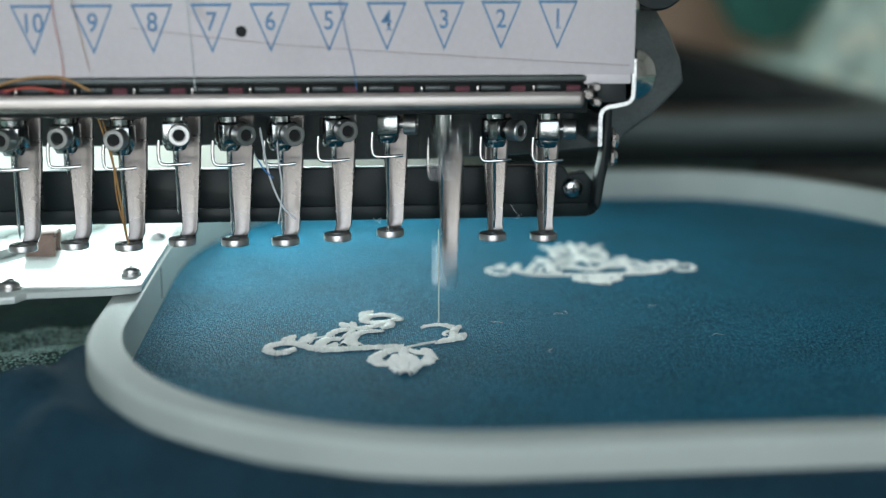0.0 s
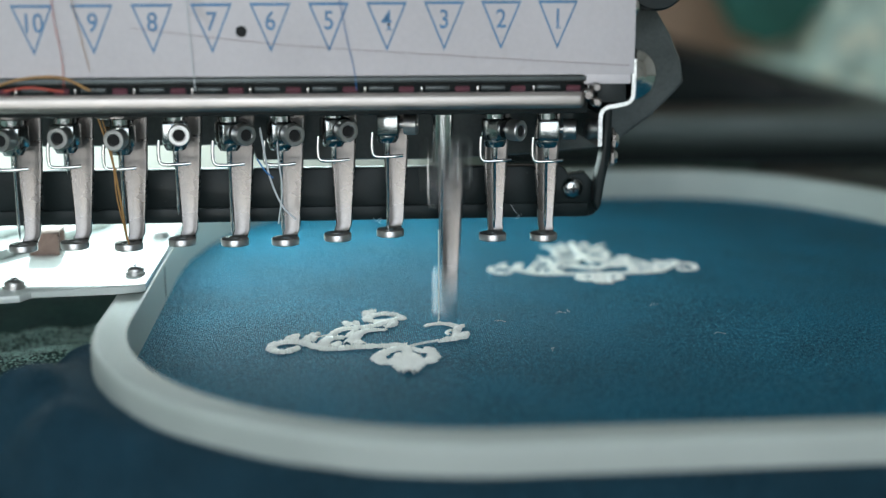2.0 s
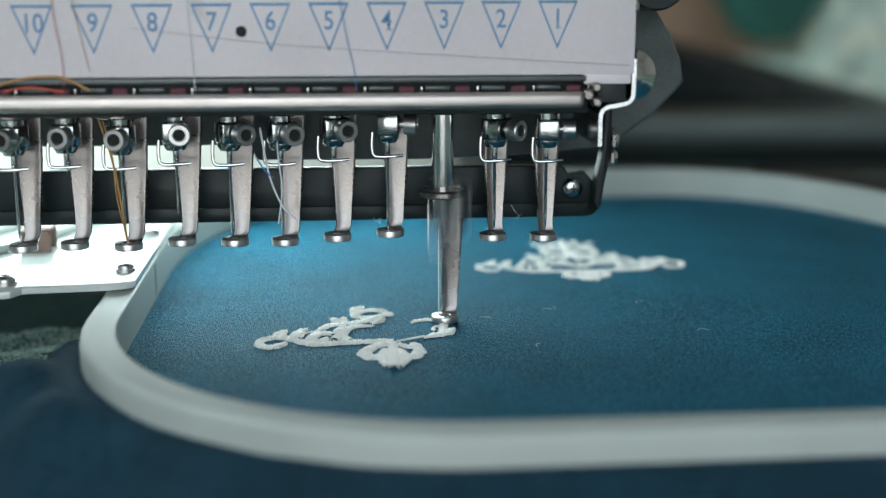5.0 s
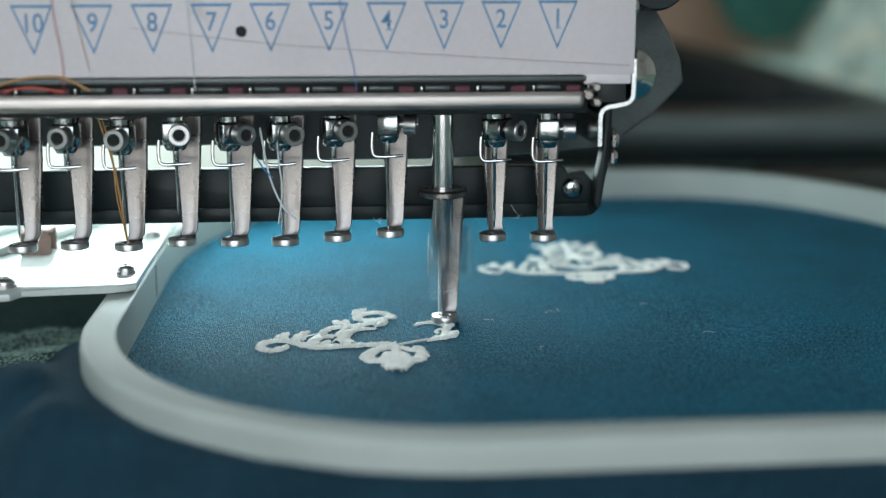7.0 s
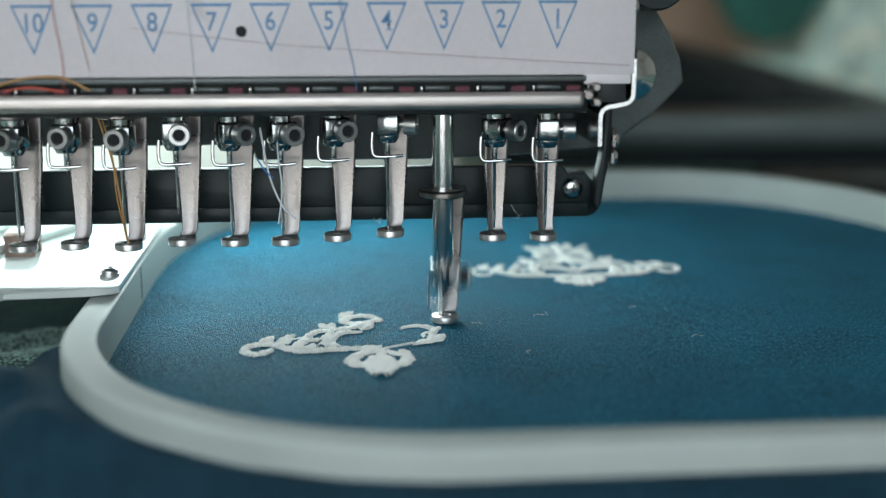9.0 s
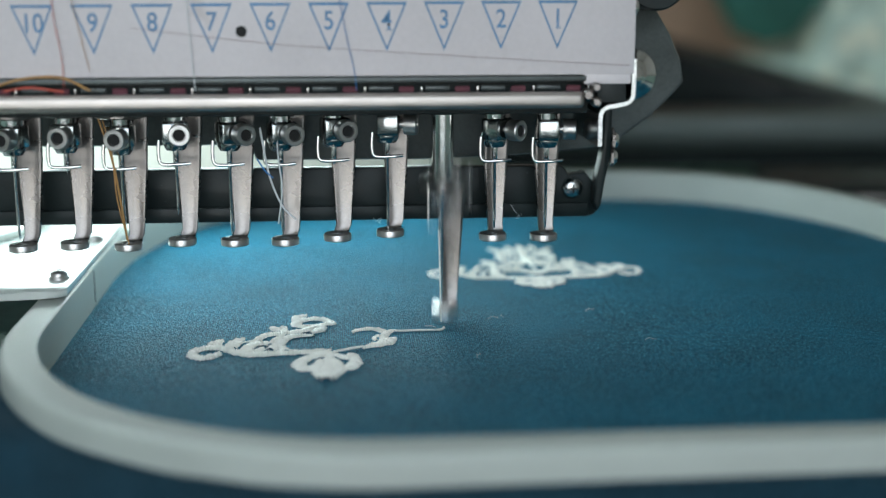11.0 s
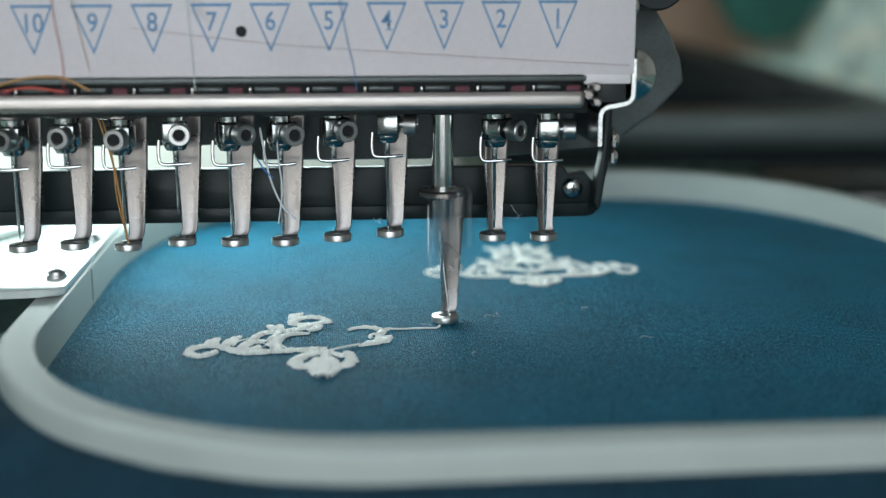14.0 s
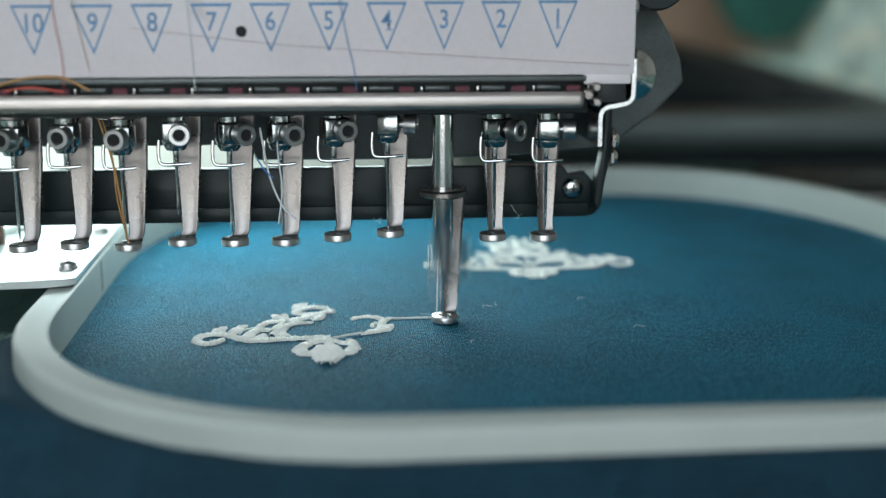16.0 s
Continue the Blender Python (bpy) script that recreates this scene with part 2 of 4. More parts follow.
FEET_Z = (23.0, 23.5, 22.9, 23.9, 23.6, 23.5, 24.4, 25.3, 24.8, 23.8, 23.5)
TURN = (-18, -12, -12, 5, 30, 22, 20, 78, 35, 45, 82)
NEEDLE_END = (24.5, 42, 25, 31, 25, 25, 44, 25, 26, 25, 25)
SEWING = 8


def presser_foot(parent, lean):
    """Ring-shaped foot, its bent tapered leg and the collar, about the middle of the ring."""
    foot = new("presser_foot")
    foot.parent = parent
    R, r, h = 3.65 * MM, 1.5 * MM, 0.92 * MM
    prof = [(r, -h), (R - 0.15 * MM, -h), (R, -h * 0.82), (R, h * 0.7), (R - 0.12 * MM, h * 0.92), (R - 0.35 * MM, h), (r + 0.3 * MM, h), (r, h * 0.7), (r, -h)]
    part("foot_ring", lathe(prof, Matrix.Identity(4), 36), SATIN, foot)
    bm = bmesh.new()
    rows = []
    # half width, thickness, sideways and backward offset by height
    for z, w, th, dx, dy in ((0.0, 2.0, 0.6, 0.8, 2.2), (0.5, 2.1, 0.7, 1.0, 2.9), (1.3, 2.05, 0.7, 1.25, 3.5), (2.6, 2.05, 0.65, lean, 3.7), (6, 2.25, 0.6, lean + 0.05, 4.3),
                             (12, 2.65, 0.6, lean + 0.1, 4.9), (19, 3.15, 0.6, lean + 0.15, 5.2), (27, 3.4, 0.6, lean + 0.35, 5.2), (35.5, 3.4, 0.6, lean + 0.9, 4.6)):
        ring = []
        for u, v in ((-1, -0.2), (-0.97, -0.75), (-0.88, -1.05), (-0.76, -1.0), (-0.5, -0.72), (0, -0.55), (0.5, -0.72), (0.76, -1.0), (0.88, -1.05), (0.97, -0.75), (1, -0.2), (1, 0.4), (0.86, 1), (-0.86, 1), (-1, 0.4)):
            ring.append(bm.verts.new(((dx + u * w) * MM, (dy + v * th) * MM, z * MM)))
        rows.append(ring)
    for a, b in zip(rows, rows[1:]):
        for k in range(len(a)):
            bm.faces.new((a[k], a[(k + 1) % len(a)], b[(k + 1) % len(a)], b[k]))
    bm.faces.new(rows[0])
    bm.faces.new(rows[-1])
    part("foot_leg", bm, STEEL, foot)
    m = pose(-0.6 * MM, 0.2 * MM, 34.6 * MM)
    c = [(3.1, -1.0), (5.9, -1.0), (6.6, -0.6), (6.6, 0.5), (6.0, 1.0), (3.1, 1.0), (3.1, -1.0)]
    part("foot_collar", lathe([(a * MM, b * MM) for a, b in c], m), STEEL, foot)
    return foot


def needle_unit(parent, turn, needle_low, dx):
    """Needle bar, clamp with its socket screw, thread guide and needle, about the clamp's middle."""
    unit = new("needle_bar")
    unit.parent = parent
    bar = lathe([(0, 3.0 * MM), (2.85 * MM, 3.0 * MM), (2.9 * MM, 3.4 * MM), (2.9 * MM, 58 * MM), (0, 58 * MM)], pose(0, 0, 0), 24)
    part("bar", bar, CHROME, unit)
    t = pose(0, 0, 0, 0, 0, turn)
    bm = box(-3.3 * MM, 3.6 * MM, -3.4 * MM, 2.2 * MM, -2.6 * MM, 3.2 * MM, 0.7 * MM)
    bmesh.ops.transform(bm, matrix=t, verts=bm.verts)
    lathe([(0, -4.4 * MM), (2.4 * MM, -4.4 * MM), (3.1 * MM, -3.2 * MM), (3.1 * MM, -2.4 * MM)], pose(0, -0.3 * MM, 0), 20, bm)
    part("clamp", bm, CLAMP, unit)
    axis = t @ pose(1.2 * MM, -3.3 * MM, 0.2 * MM, 90)
    s = [(0, 0), (1.1, 0), (1.1, 1.1), (2.7, 1.1), (2.8, 1.4), (2.8, 4.3), (2.55, 4.6), (1.7, 4.6), (1.55, 4.45), (1.5, 3.9), (0, 3.9)]
    screw = part("clamp_screw", lathe([(a * MM, b * MM) for a, b in s], axis, 28), SATIN, unit)
    # black disc in place of the socket's shaded depth
    part("socket_shade", lathe([(0, 3.95 * MM), (1.45 * MM, 3.95 * MM), (1.45 * MM, 4.1 * MM), (0, 4.1 * MM)], axis, 20), RECESS_SHADE, screw)
    w = smooth_path([(-3.9, -2.6, -1.5), (-4.1, -2.8, -4.0), (-4.0, -2.9, -6.6), (-3.3, -3.0, -7.7), (-1.6, -3.1, -7.9), (1.5, -3.1, -7.8), (4.0, -2.7, -7.6)], 5)
    part("thread_guide", tube([p * MM for p in w], 0.45 * MM), CHROME, unit)
    n = [(0.0, needle_low), (0.20, needle_low + 0.9), (0.36, needle_low + 2.5), (0.40, needle_low + 4), (0.42, -9), (0.75, -8), (0.78, -4), (0, -4)]
    part("needle", lathe([(a * MM, b * MM) for a, b in n], pose(dx * MM, -0.6 * MM, 0), 14), CHROME, unit)
    return unit


def make_head():
    head = empty("embroidery_machine", "white multi-needle embroidery machine head with chrome presser feet", "embroidery machine")
    py = PANEL_Y
    panel = part("front_panel", box(-0.150, 0.0455, py, py + 0.0018, 0.0683, 0.300, 0.0004), WHITE, head, "white enamelled panel with blue numbered triangles")
    # blue triangles and numerals, printed a hair above the enamel
    def printed(name, bm):
        return part(name, bm, INK, panel, smooth=False)
    for k in range(11):
        cx = (26.1 - 13.85 * k) * MM
        cz = (82.0 - 0.10 * k) * MM
        a, b, c = (-4.9 * MM, 4.3 * MM), (4.9 * MM, 4.3 * MM), (0.0, -7.4 * MM)
        bm = bmesh.new()
        inner = []
        for u, v in (a, b, c):
            inner.append((u * 0.85, (v - 0.4 * MM) * 0.85 + 0.30 * MM))
        o = [bm.verts.new((cx + u, py - 0.00004, cz + v)) for u, v in (a, b, c)]
        i = [bm.verts.new((cx + u, py - 0.00004, cz + v)) for u, v in inner]
        for q in range(3):
            bm.faces.new((o[q], o[(q + 1) % 3], i[(q + 1) % 3], i[q]))
        printed("triangle_mark", bm)
        font = bpy.data.curves.new("numeral", "FONT")
        font.body, font.size, font.align_x, font.align_y, font.offset = str(k + 1), 6.3 * MM, "CENTER", "CENTER", 0.04 * MM
        tmp = bpy.data.objects.new("numeral", font)
        me = bpy.data.meshes.new_from_object(tmp)
        bpy.data.objects.remove(tmp)
        me.materials.clear()
        me.materials.append(INK)
        num = new("numeral", me)
        num.parent = panel
        if k in (0, 3):
            foot_x = cx + (0.15 if k == 0 else 0.55) * MM
            printed("numeral_serif", box(foot_x - 0.75 * MM, foot_x + 0.75 * MM, py - 0.00005, py - 0.00001, cz - 2.42 * MM, cz - 2.17 * MM))
        num.matrix_local = pose(cx, py - 0.00005, cz - 0.15 * MM, 90) @ Matrix.Diagonal((0.85, 1, 1, 1))
    # black disc on the enamel, drawn as the dark of a hole
    part("hole_shade", lathe([(0, 0), (1.35 * MM, 0), (1.35 * MM, 0.06 * MM), (0, 0.06 * MM)], pose(-50.1 * MM, py, 79.1 * MM, 90), 24), RECESS_SHADE, panel)
    # recess under the panel, with felt pads and small pins
    part("needle_case", box(-0.150, 0.0350, py + 0.004, 0.0185, 0.0585, 0.3000, 0.0006), CASE, head)
    part("head_arm", box(-0.150, 0.040, 0.0230, 0.330, 0.165, 0.300, 0.008, 3), WHITE, head, "white enamelled machine arm")
    part("case_lip", box(-0.150, 0.0335, py - 0.0006, py + 0.0040, 0.0668, 0.0681, 0.0004), DARK, head)
    for k in range(12):
        x = (31 - 13.85 * k) * MM
        part("felt_pad", box(x - 1.9 * MM, x + 1.9 * MM, py + 0.0032, py + 0.0042, 0.0638, 0.0656, 0.0005), FELT, head)
        part("pin", lathe([(0, 0), (0.4 * MM, 0), (0.4 * MM, 2.4 * MM), (0, 2.6 * MM)], pose(x + 3.6 * MM, py + 0.002, 0.0632), 10), CHROME, head)
        part("spring_strip", box(x + 4.6 * MM, x + 10.6 * MM, py + 0.0030, py + 0.0042, 0.0645, 0.0656, 0.0002), DARK, head)
    # long satin rail in front of the needle bars, with its end fittings
    part("rail", box(-0.150, 0.0325, py - 0.0045, py - 0.0010, 0.0605, 0.0645, 0.0014, 4), RAIL, head, "long satin steel rail")
    for dx, r, z in ((33.6, 1.5, 63.6), (35.6, 1.2, 65.4), (35.8, 1.3, 61.8)):
        part("rail_fitting", lathe([(0, 0), (r * MM, 0), (r * MM, 2.4 * MM), (r * 0.6 * MM, 3.0 * MM), (0, 3.0 * MM)], pose(dx * MM, py - 0.0002, z * MM, 90), 18), STEEL, head)
    # folded sheet flange at the open end of the case
    w = [(45.5, 72), (45.5, 64.5), (45.2, 62.4), (44.0, 61.2), (41.2, 60.6), (39.0, 60.2), (37.7, 59.0), (37.4, 57.2), (37.4, 50.5)]
    for n, (y0, y1) in {"flange": (py + 0.0002, 0.012)}.items():
        pts = smooth_path([(a, 0, b) for a, b in w], 4)
        bm = bmesh.new()
        rows = []
        for i, p in enumerate(pts):
            d = (pts[min(i + 1, len(pts) - 1)] - pts[max(i - 1, 0)]).normalized()
            s = Vector((d.z, 0, -d.x)) * 0.5
            rows.append([bm.verts.new(((p + s * k).x * MM, y, (p + s * k).z * MM)) for k, y in ((-1, y0), (1, y0), (1, y1), (-1, y1))])
        for a, b in zip(rows, rows[1:]):
            for k in range(4):
                bm.faces.new((a[k], a[(k + 1) % 4], b[(k + 1) % 4], b[k]))
        bm.faces.new(rows[0])
        bm.faces.new(rows[-1])
        part(n, bm, CLAMP, head, "folded bright sheet-steel flange")
    part("end_block", box(0.0365, 0.0440, py + 0.0012, 0.010, 0.0612, 0.0690, 0.0006), CASE, head)
    part("panel_skirt", box(0.0330, 0.0448, py + 0.0002, py + 0.0012, 0.0660, 0.0690, 0.0003), WHITE, head)
    # dark curved cover plate behind the feet, with knob and pulley
    arc = [(-150, 130), (-150, 46.5), (-52, 46.5), (-50, 42.2), (-4, 41.9), (20, 42.6), (45, 44.6), (52, 47.3), (60, 53.0), (66, 59.0), (69.6, 62.8), (68.6, 69.0), (65.5, 76.0), (60.5, 84.0), (58, 100), (58, 130)]
    part("cover_plate", slab([(a * MM, b * MM) for a, b in arc], "y", 0.0195, 0.0225, 0.0009), DARK, head, "dark blued steel cover plate with curved edge")
    k = [(0, 5.0), (2.2, 5.0), (2.8, 4.6), (3.0, 3.8), (4.6, 3.4), (5.2, 2.8), (6.8, 1.8), (7.4, 1.2), (7.6, 0), (0, 0)]
    part("round_knob", lathe([(a * MM, b * MM) for a, b in k], pose(54.2 * MM, 0.0195, 65.2 * MM, 90), 40), CHROME, head)
    part("pulley", lathe([(a * MM, b * MM) for a, b in [(0, 14), (8, 14), (8.6, 13), (8.6, 9), (7.4, 7.5), (7.4, 5), (8.6, 3.5), (8.6, 0), (0, 0)]], pose(57.5 * MM, 0.0193, 91.5 * MM, 90), 40), BLACK, head)
    # black crossbar behind the feet
    bar = [(-150, 26.0), (42.5, 26.0), (44.2, 26.8), (45.2, 28.6), (45.2, 34.0), (41.0, 38.6), (36.5, 38.0), (35.2, 39.8), (34.0, 40.5), (-150, 40.9)]
    part("crossbar", slab([(a * MM, b * MM) for a, b in bar], "y", 0.014, 0.018, 0.0006), BLACK, head, "black enamelled steel crossbar")
    part("crossbar_lip", box(-0.150, 0.0420, 0.0126, 0.0138, 0.0262, 0.0302, 0.0005), BLACK, head)
    pan_screw("crossbar_screw", pose(37.4 * MM, 0.0140, 34.3 * MM, 90), 3.0 * MM, 2.4 * MM, head, "domed cross-head screw", CLAMP)
    arm = [(43.6, 28.4), (44.6, 30.0), (45.4, 36.0), (47.0, 44.0), (47.2, 60.0), (45.0, 60.0), (44.8, 46.0), (43.2, 38.0), (42.6, 31.0)]
    part("side_arm", slab([(a * MM, b * MM) for a, b in arm], "y", 0.0085, 0.0138, 0.0005), BLACK, head)
    for x, z, r in ((47.4, 48.0, 2.6), (47.2, 43.2, 2.2)):
        pan_screw("arm_screw", pose(x * MM, 0.0110, z * MM, 0, 90), r * MM, 2.2 * MM, head, material=CHROME)
        part("arm_nut", lathe([(0, 0), (r * 1.25 * MM, 0), (r * 1.25 * MM, 0.9 * MM), (0, 0.9 * MM)], pose((x - 0.1) * MM, 0.0110, z * MM, 0, 90), 6), STEEL, head)
    pan_screw("panel_bolt", pose(45.6 * MM, -0.0150, 84.5 * MM, 0, 90), 2.4 * MM, 2.0 * MM, head, material=CHROME)
    units = []
    for i in range(11):
        # dark sleeve added for the shade on the bar above each clamp
        part("bar_shade_sleeve", lathe([(3.1 * MM, 0), (4.6 * MM, 0), (5.0 * MM, 0.4 * MM), (5.0 * MM, 2.3 * MM), (3.1 * MM, 2.3 * MM), (3.1 * MM, 0)], pose((FEET_X[i] + (0.3 if i > 8 else -0.6)) * MM, 0, 56.9 * MM), 20), CASE, head)
        foot = presser_foot(head, 1.1 if i > 8 else 1.75)
        foot.location = (FEET_X[i] * MM, 0, FEET_Z[i] * MM)
        dx = 0.3 if i > 8 else -0.6
        cz = FEET_Z[i] + 28.6
        low = NEEDLE_END[i] - cz
        unit = needle_unit(head, TURN[i], low, 0.0 if i != SEWING else -0.3)
        unit.location = ((FEET_X[i] + dx) * MM, 0, cz * MM)
        units.append((foot, unit))
    return head, units


# ---- hoop, cloth and embroidery; built where they are at the clip's 1.5 s ----
HOOP_C, HOOP_H, HOOP_R, HOOP_FAR = (54.5, 35.5), (134.0, 148.8), 80.0, 128.0


def hoop_loop(grow, n=16):
    """The hoop's inner outline, grown outwards; counter-clockwise. Its far corners are longer than its near ones."""
    rx = HOOP_R
    out = []
    for sx, sy, a0 in ((1, -1, -90), (1, 1, 0), (-1, 1, 90), (-1, -1, 180)):
        ry = HOOP_R if sy < 0 else HOOP_FAR
        cx, cy = HOOP_C[0] + sx * (HOOP_H[0] - rx), HOOP_C[1] + sy * (HOOP_H[1] - ry)
        for k in range(n + 1):
            a = radians(a0 + 90 * k / n)
            out.append((cx + (rx + grow) * math.cos(a), cy + (ry + grow) * math.sin(a)))
    return out


def hoop_ring(profile):
    bm = bmesh.new()
    rings = [[bm.verts.new((x * MM, y * MM, z * MM)) for x, y in hoop_loop(g)] for g, z in profile]
    n = len(rings[0])
    for a, b in zip(rings, rings[1:] + rings[:1]):
        for k in range(n):
            bm.faces.new((a[k], a[(k + 1) % n], b[(k + 1) % n], b[k]))
    return bm


def make_hoop():
    hoop = empty("embroidery_hoop", "pale grey-green plastic hoop clamping navy cloth", "embroidery hoop")
    part("inner_ring", hoop_ring([(0, -1.0), (0, 10.6), (0.12, 11.0), (0.45, 11.25), (1.0, 11.35), (6.4, 11.35), (7.3, 11.1), (7.9, 10.5), (8.2, 9.5), (8.2, -1.0)]), PLASTIC, hoop)
    part("outer_ring", hoop_ring([(8.25, -4.0), (8.25, 4.2), (8.4, 4.4), (8.7, 4.4), (8.8, 4.2), (8.8, -4.0)]), PLASTIC, hoop)
    part("ring_seam", box(-0.0796, -0.0793, 0.0270, 0.0275, 0.0012, 0.0104), PLASTIC_SEAM, hoop)
    o = [(-81.5, -9.5), (-79.6, -7.5), (-79.6, 80), (-86, 100), (-230, 100), (-230, -22), (-119, -22), (-117.0, -18.5), (-109.5, -16.8), (-107.5, -13.0), (-86.0, -10.2)]
    part("arm_plate", slab([(a * MM, b * MM) for a, b in o], "z", 0.0118, 0.0138, 0.0004), PLATE, hoop, "white metal hoop arm plate")
    part("arm_rib", slab([(a * MM, b * MM) for a, b in ((-128, 24), (-125, 22), (-103, 70), (-103, 96), (-107, 96), (-107, 72))], "z", 0.0138, 0.0165, 0.0008), PLATE, hoop)
    part("arm_rib", slab([(a * MM, b * MM) for a, b in ((-150, 30), (-147, 28), (-124, 70), (-124, 96), (-128, 96), (-128, 72))], "z", 0.0138, 0.0165, 0.0008), PLATE, hoop)
    for x, y, r in ((-83.9, 4.0, 2.3), (-112.5, -8.8, 2.6), (-83.5, 52.0, 2.3)):
        part("washer", lathe([(0, 0), (r * 1.15 * MM, 0), (r * 1.15 * MM, 0.8 * MM), (0, 0.8 * MM)], pose(x * MM, y * MM, 0.0138), 24), SATIN, hoop)
        pan_screw("hoop_screw", pose(x * MM, y * MM, 0.0146), r * MM, 1.6 * MM, hoop, material=SATIN)
    c = [(29, 13.85), (29, 20.0), (30, 20.8), (37, 20.8), (37.8, 20), (37.8, 13.85), (36.9, 13.85), (36.9, 19.9), (29.9, 19.9), (29.9, 13.85)]
    bm = slab([(a * MM, b * MM) for a, b in c], "x", -117.5 * MM, -109.0 * MM, 0.0002)
    part("spring_clip", bm, CLIP, hoop, "dark bronze spring clip")
    return hoop


def make_cloth():
    cloth = empty("navy_garment", "navy blue woven cotton stretched in a hoop, partly embroidered", "fabric")
    bm = bmesh.new()
    mid = bm.verts.new((HOOP_C[0] * MM, HOOP_C[1] * MM, 0))
    edge = hoop_loop(0.4)
    rings = []
    for k in range(1, 31):
        f = k / 30
        ring = []
        for x, y in edge:
            x, y = HOOP_C[0] + (x - HOOP_C[0]) * f, HOOP_C[1] + (y - HOOP_C[1]) * f
            ring.append(bm.verts.new((x * MM, y * MM, (0.25 * noise.noise(Vector((x * 0.02, y * 0.02, 0))) * (1 - f) - 0.05) * MM)))
        rings.append(ring)
    n = len(edge)
    for k in range(n):
        bm.faces.new((mid, rings[0][k], rings[0][(k + 1) % n]))
    for a, b in zip(rings, rings[1:]):
        for k in range(n):
            bm.faces.new((a[k], a[(k + 1) % n], b[(k + 1) % n], b[k]))
    part("stretched_cloth", bm, CLOTH, cloth)
    # loose cloth hanging outside the hoop, falling in folds
    bm = bmesh.new()
    steps = [(8.25, 5.2), (10.0, 5.0), (14, 2.6), (18, -0.8), (22, -4), (28, -9), (34, -13), (42, -16), (50, -19), (60, -21), (75, -23), (90, -25), (130, -28)]
    rings = []
    for g, z in steps:
        ring = []
        for i, (x, y) in enumerate(hoop_loop(g, 30)):
            far = min(1, (g - 10) / 40)
            f = noise.noise(Vector((x * 0.022, y * 0.022, 3.1))) * 13 * far + noise.noise(Vector((x * 0.05, y * 0.05, 9.1))) * 9 * far + (1 - abs(noise.noise(Vector((x * 0.045, y * 0.07, 6.4))))) ** 3 * 6 * far
            for px, py, wide, deep, high in ((-99, 6, 5, 12, 5), (-88, -30, 8, 22, 7), (-104, -52, 12, 16, 9), (-86, -84, 16, 10, 8), (-118, -26, 9, 12, 6)):
                f += high * math.exp(-((x - px + 0.5 * (y - py)) / wide) ** 2 - ((y - py) / deep) ** 2) * min(1, max(0, (g - 9) / 8))
            ring.append(bm.verts.new((x * MM, y * MM, (z + f) * MM)))
        rings.append(ring)
    n = len(rings[0])
    for a, b in zip(rings, rings[1:]):
        for k in range(n):
            x = a[k].co.x * 1000
            y = a[k].co.y * 1000
            if x < 150 and ((y > -4 and x < -106) or (y > 18 and x < -60) or y > 150):
                continue
            bm.faces.new((a[k], a[(k + 1) % n], b[(k + 1) % n], b[k]))
    bmesh.ops.delete(bm, geom=[v for v in bm.verts if not v.link_faces], context="VERTS")
    bmesh.ops.subdivide_edges(bm, edges=bm.edges, cuts=2, use_grid_fill=True, smooth=0.6)
    part("loose_cloth", bm, CLOTH_SHADED, cloth, "loose navy cloth falling in soft folds")
    return cloth


def satin(points, widths, rise=0.95, bm=None):
    """A padded satin-stitch stroke: a domed band of cross stitches with a serrated edge."""
    bm = bm or bmesh.new()
    pts = smooth_path([(x, y, 0) for x, y in points], 8)
    length = sum((b - a).length for a, b in zip(pts, pts[1:]))
    count = max(8, int(length / 0.32))
    cum = [0.0]
    for a, b in zip(pts, pts[1:]):
        cum.append(cum[-1] + (b - a).length)
    rows = []
    j = 0
    for i in range(count + 1):
        s = length * i / count
        while j < len(pts) - 2 and cum[j + 1] < s:
            j += 1
        t = (s - cum[j]) / max(1e-6, cum[j + 1] - cum[j])
        p = pts[j].lerp(pts[j + 1], min(1, t))
        d = (pts[min(j + 2, len(pts) - 1)] - pts[max(j - 1, 0)]).normalized()
        side = Vector((-d.y, d.x, 0))
        q = s / length * (len(widths) - 1)
        k = min(int(q), len(widths) - 2)
        w = (widths[k] * (1 - q + k) + widths[k + 1] * (q - k)) / 2
        w *= 1 + 0.30 * noise.noise(Vector((p.x * 0.9, p.y * 0.9, 5.0))) + 0.16 * noise.noise(Vector((p.x * 2.6, p.y * 2.6, 8.0)))
        jag = (0.14 if i % 2 else -0.12) + random.uniform(-0.20, 0.20)
        lift = rise * min(1, 0.35 + w / 1.6) * (1.0 if i % 2 else 0.72) * random.uniform(0.85, 1.15) * (1 + 0.25 * noise.noise(Vector((p.x * 0.6, p.y * 0.6, 2.0))))
        row = []
        for u in (-1, -0.78, -0.35, 0.1, 0.5, 0.85, 1):
            e = w + jag * min(1, w)
            # stitches lie a little aslant
            row.append(bm.verts.new((p + side * (u * e) + d * (u * 0.25)) .to_tuple()[:2] + ((lift * (1 - u * u) ** 0.5 + 0.02),)))
        rows.append(row)
    for a, b in zip(rows, rows[1:]):
        for k in range(6):
            bm.faces.new((a[k], a[k + 1], b[k + 1], b[k]))
    return bm


